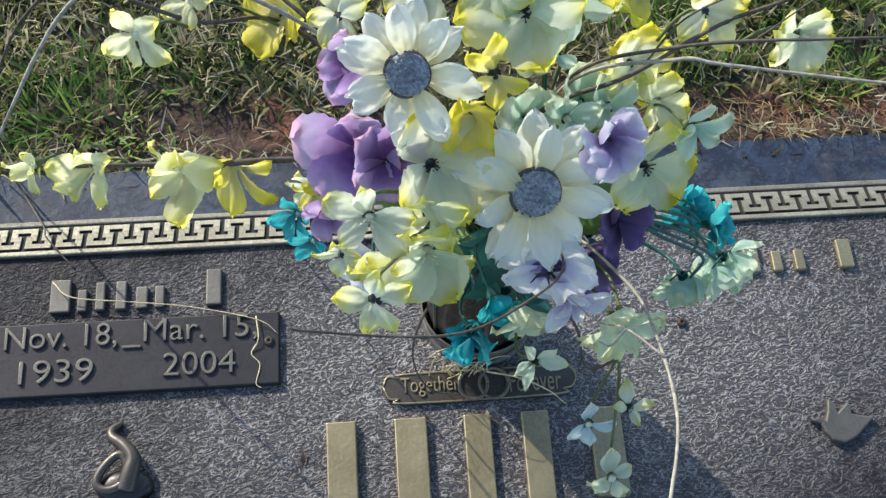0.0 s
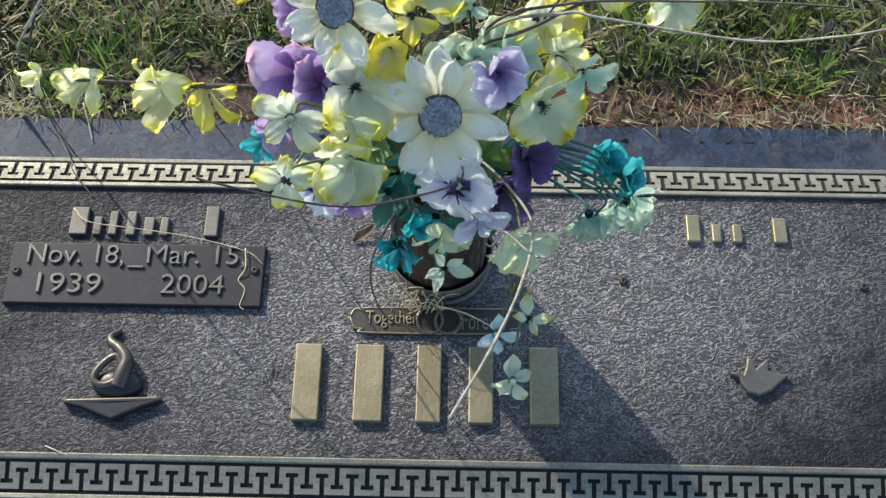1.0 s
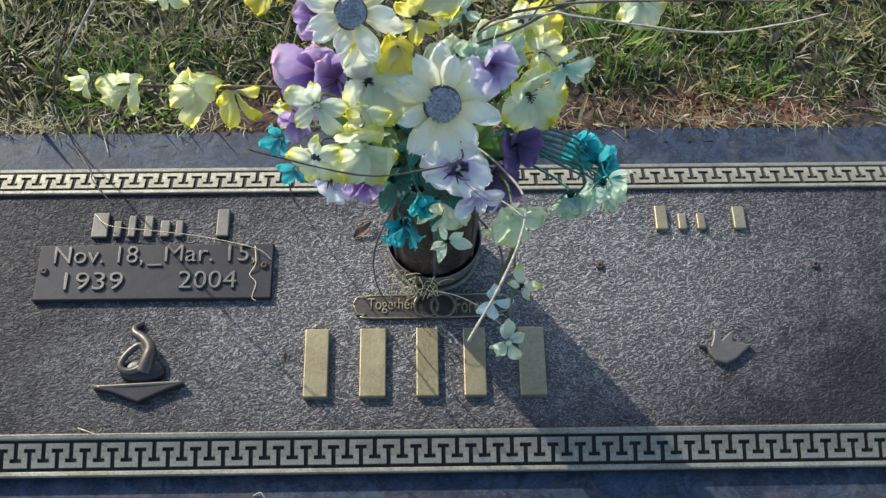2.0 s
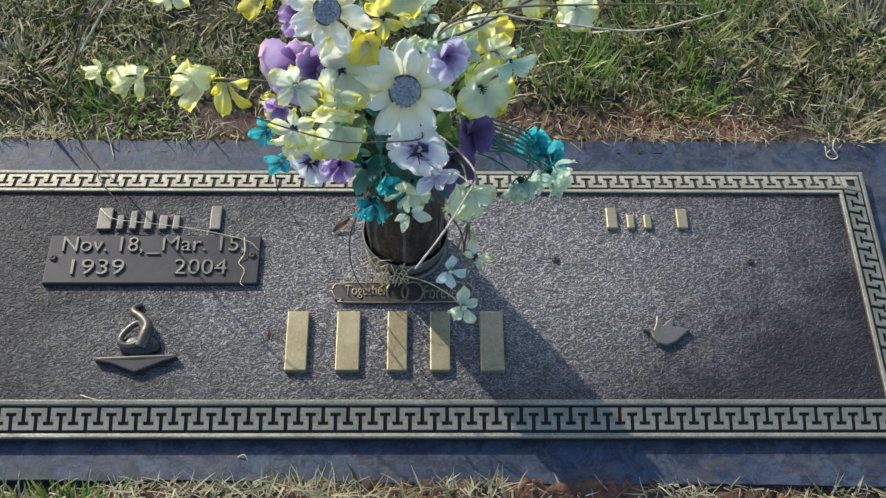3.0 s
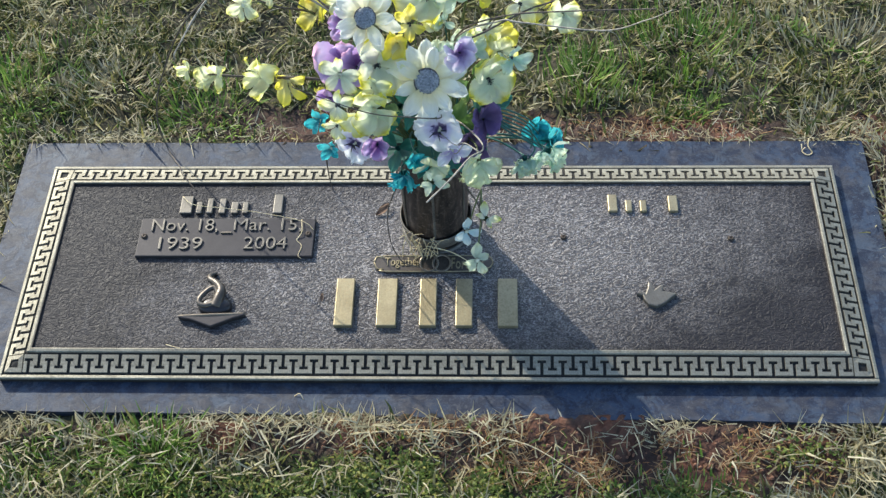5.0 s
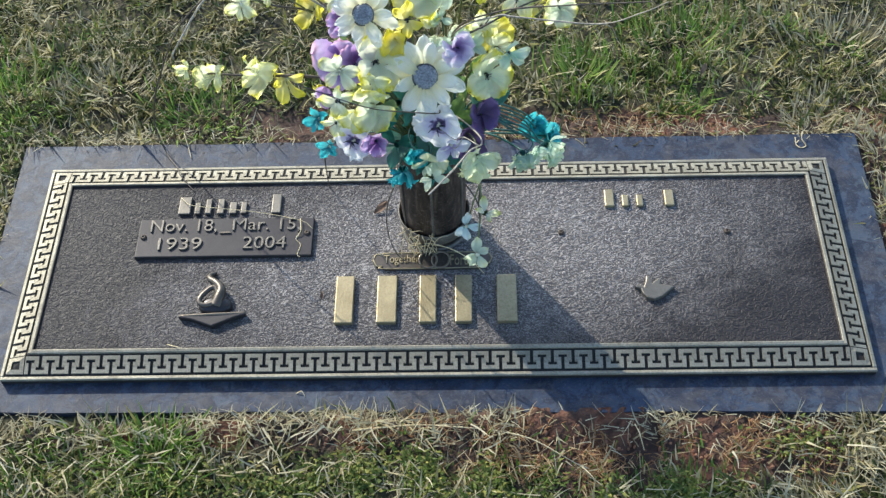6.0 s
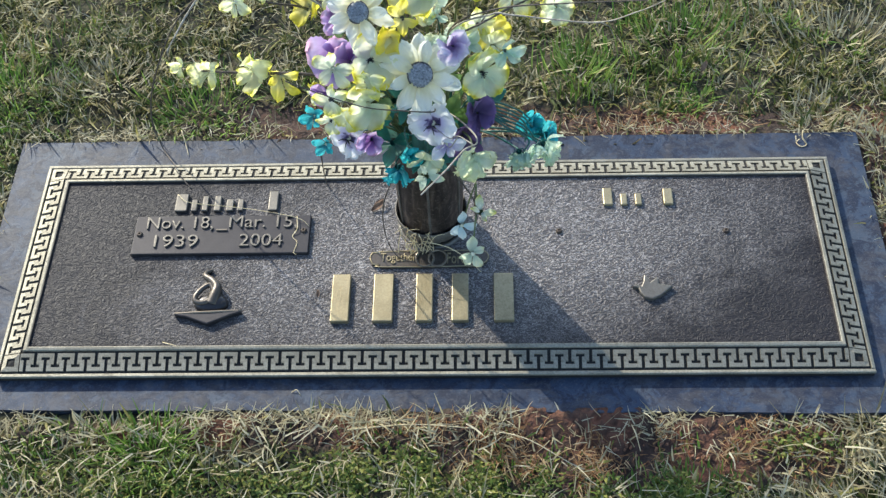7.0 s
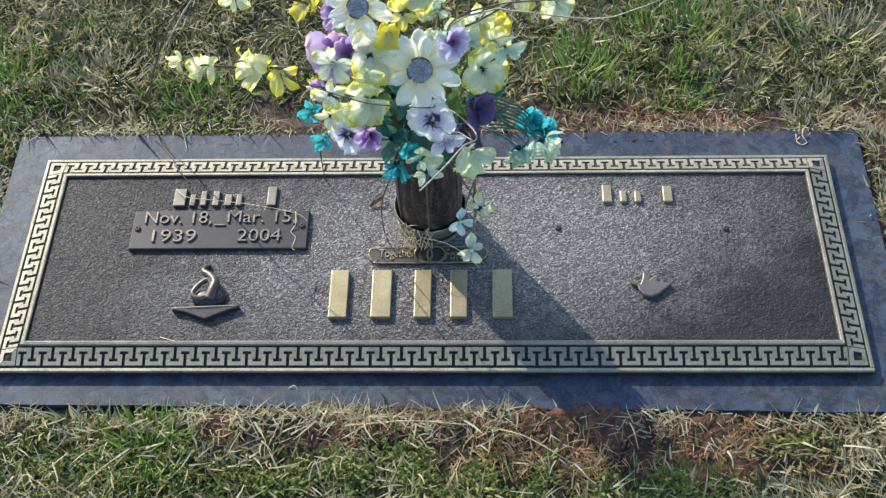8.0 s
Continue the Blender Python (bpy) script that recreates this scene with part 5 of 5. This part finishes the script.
twig([INSIDE, (0.03, -0.01, 0.30), (0.058, -0.056, 0.322), (0.064, -0.09, 0.342), (0.052, -0.158, 0.412), (0.036, -0.205, 0.44), (0.015, -0.252, 0.464)], 0.0010, 0.0008, TWIG_PALE, "bleached twig poking forward out of the bouquet", shoots=([(0.060, -0.12, 0.375), (0.045, -0.10, 0.365), (0.035, -0.09, 0.35), (0.02, -0.075, 0.35)], [(0.045, -0.10, 0.365), (0.038, -0.105, 0.355), (0.034, -0.10, 0.348)]))
twig([INSIDE, (0.015, -0.02, 0.32), (0.018, -0.062, 0.360), (-0.010, -0.10, 0.405), (-0.048, -0.129, 0.445), (-0.104, -0.141, 0.489), (-0.112, -0.140, 0.494)], 0.0009, 0.0005, TWIG, "thin dark twig curving across the blossoms")
twig([(-0.035, 0.02, 0.165), (-0.055, 0.0, 0.12), (-0.057, -0.005, 0.06), (-0.044, -0.012, 0.02), (-0.02, -0.012, 0.004)], 0.0010, 0.0007, TWIG, "thin dark twig curling beside the vase")
twig([(-0.133, 0.055, 0.18), (-0.139, 0.075, 0.12), (-0.146, 0.105, 0.05), (-0.150, 0.128, -0.004)], 0.0010, 0.0008, TWIG, "thin dark stalk standing on the marker")
twig([(0.03, 0.0, 0.19), (0.058, -0.01, 0.14), (0.062, -0.035, 0.13), (0.06, -0.06, 0.19), (0.062, -0.075, 0.25)], 0.0011, 0.0009, TWIG, "thin trailing stalk below the blossoms")


# ---- litter ----
def rootlet(points, r, label, mat=ROOT, name="straw"):
    line = [Vector(p) for p in points]
    ob = tagged(linked(name, meshed(name, tube([p - line[0] for p in line], r, r * 0.6, 5, 0.3), True), mat), label, "plant litter", "dry litter on the marker")
    ob.location = line[0]


TANGLE = "tangled dry rootlet at the vase's foot"
for k in range(22):
    rng = random.Random(100 + k)
    a = Vector((rng.gauss(-0.024, 0.014), rng.uniform(0.003, 0.009), -0.002))
    b = a + Vector((rng.uniform(-0.016, 0.016), rng.uniform(-0.004, 0.002), rng.uniform(0.016, 0.060)))
    c = b + Vector((rng.uniform(-0.012, 0.016), rng.uniform(-0.004, 0.002), rng.uniform(-0.012, 0.014)))
    rootlet([a, a.lerp(b, 0.5) + Vector((rng.uniform(-0.004, 0.004), 0, 0.002)), b, b.lerp(c, 0.6) + Vector((0, 0, 0.003)), c], rng.uniform(0.00035, 0.0006), TANGLE)
rootlet([(0.0, -0.008, 0.045), (0.025, -0.012, 0.038), (0.050, -0.018, 0.020), (0.064, -0.022, 0.000), (0.068, -0.023, -0.004)], 0.0007, "dry straw lying against the vase")
rootlet([(-0.358, 0.108, 0.003), (-0.34, 0.092, 0.006), (-0.29, 0.085, 0.0058), (-0.24, 0.078, 0.0045), (-0.185, 0.0625, 0.0068), (-0.168, 0.050, 0.004)], 0.0006, "thin pale straw lying over the date plate")
rootlet([(-0.186, 0.066, 0.006), (-0.184, 0.045, 0.0062), (-0.190, 0.034, 0.003), (-0.183, 0.024, 0.0032), (-0.186, 0.008, 0.003), (-0.182, 0.004, 0.002)], 0.0007, "thin pale curled straw on the date plate")
rootlet([(-0.376, 0.242, -0.014), (-0.368, 0.22, -0.018), (-0.361, 0.199, -0.0200)], 0.0008, "pale straw lying on the stone's edge")
rootlet([(-0.36, 0.003, -0.0045), (-0.345, 0.0, -0.004), (-0.33, 0.002, -0.0045)], 0.0005, "thin pale straw on the marker")
rootlet([(-0.345, -0.129, -0.001), (-0.33, -0.1355, 0.0035), (-0.322, -0.138, 0.0036)], 0.0006, "thin pale straw on the marker's border")
rootlet([(-0.175, -0.192, -0.0210), (-0.168, -0.190, -0.018), (-0.163, -0.197, -0.0210)], 0.0006, "thin pale straw on the stone")
rootlet([(0.535, 0.226, -0.014), (0.533, 0.215, -0.017), (0.538, 0.205, -0.0205), (0.530, 0.201, -0.0208), (0.524, 0.208, -0.0205), (0.529, 0.214, -0.019)], 0.0011, "pale curled straw on the stone's corner")
rootlet([(0.07, -0.245, -0.02), (0.12, -0.262, -0.012), (0.17, -0.29, -0.018)], 0.0009, "long dry stalk lying on the clay")
rootlet([(-0.10, -0.247, -0.016), (-0.02, -0.243, -0.010), (0.06, -0.247, -0.014)], 0.0010, "long dry stalk lying on the clay")
rootlet([(0.25, -0.24, -0.02), (0.252, -0.26, -0.004), (0.258, -0.275, -0.02)], 0.0008, "short dry stalk standing in the clay")


def dead_leaf(x, y, z, turn, ln, label):
    blade = petal_mesh("dead_leaf", ln, ln * 0.42, tip=0.9, cup=0.6, ruffle=0.5, start=0.0, seed=int(x * 1000))
    ob = tagged(linked("dead_leaf", blade, plain_leaf), label, "leaf")
    ob.matrix_world = pose(x, y, z, 20, -10, turn)


plain_leaf = plain("brown_dead_leaf", (0.10, 0.055, 0.035), (0.22, 0.13, 0.08), 0.8, 150, 0.5)
dead_leaf(-0.085, 0.080, -0.003, 40, 0.026, "curled brown dead leaf on the marker")
dead_leaf(-0.149, -0.062, -0.003, 95, 0.012, "tiny brown leaf scrap on the marker")
dead_leaf(0.40, 0.335, -0.005, 70, 0.02, "small reddish brown leaf in the lawn")
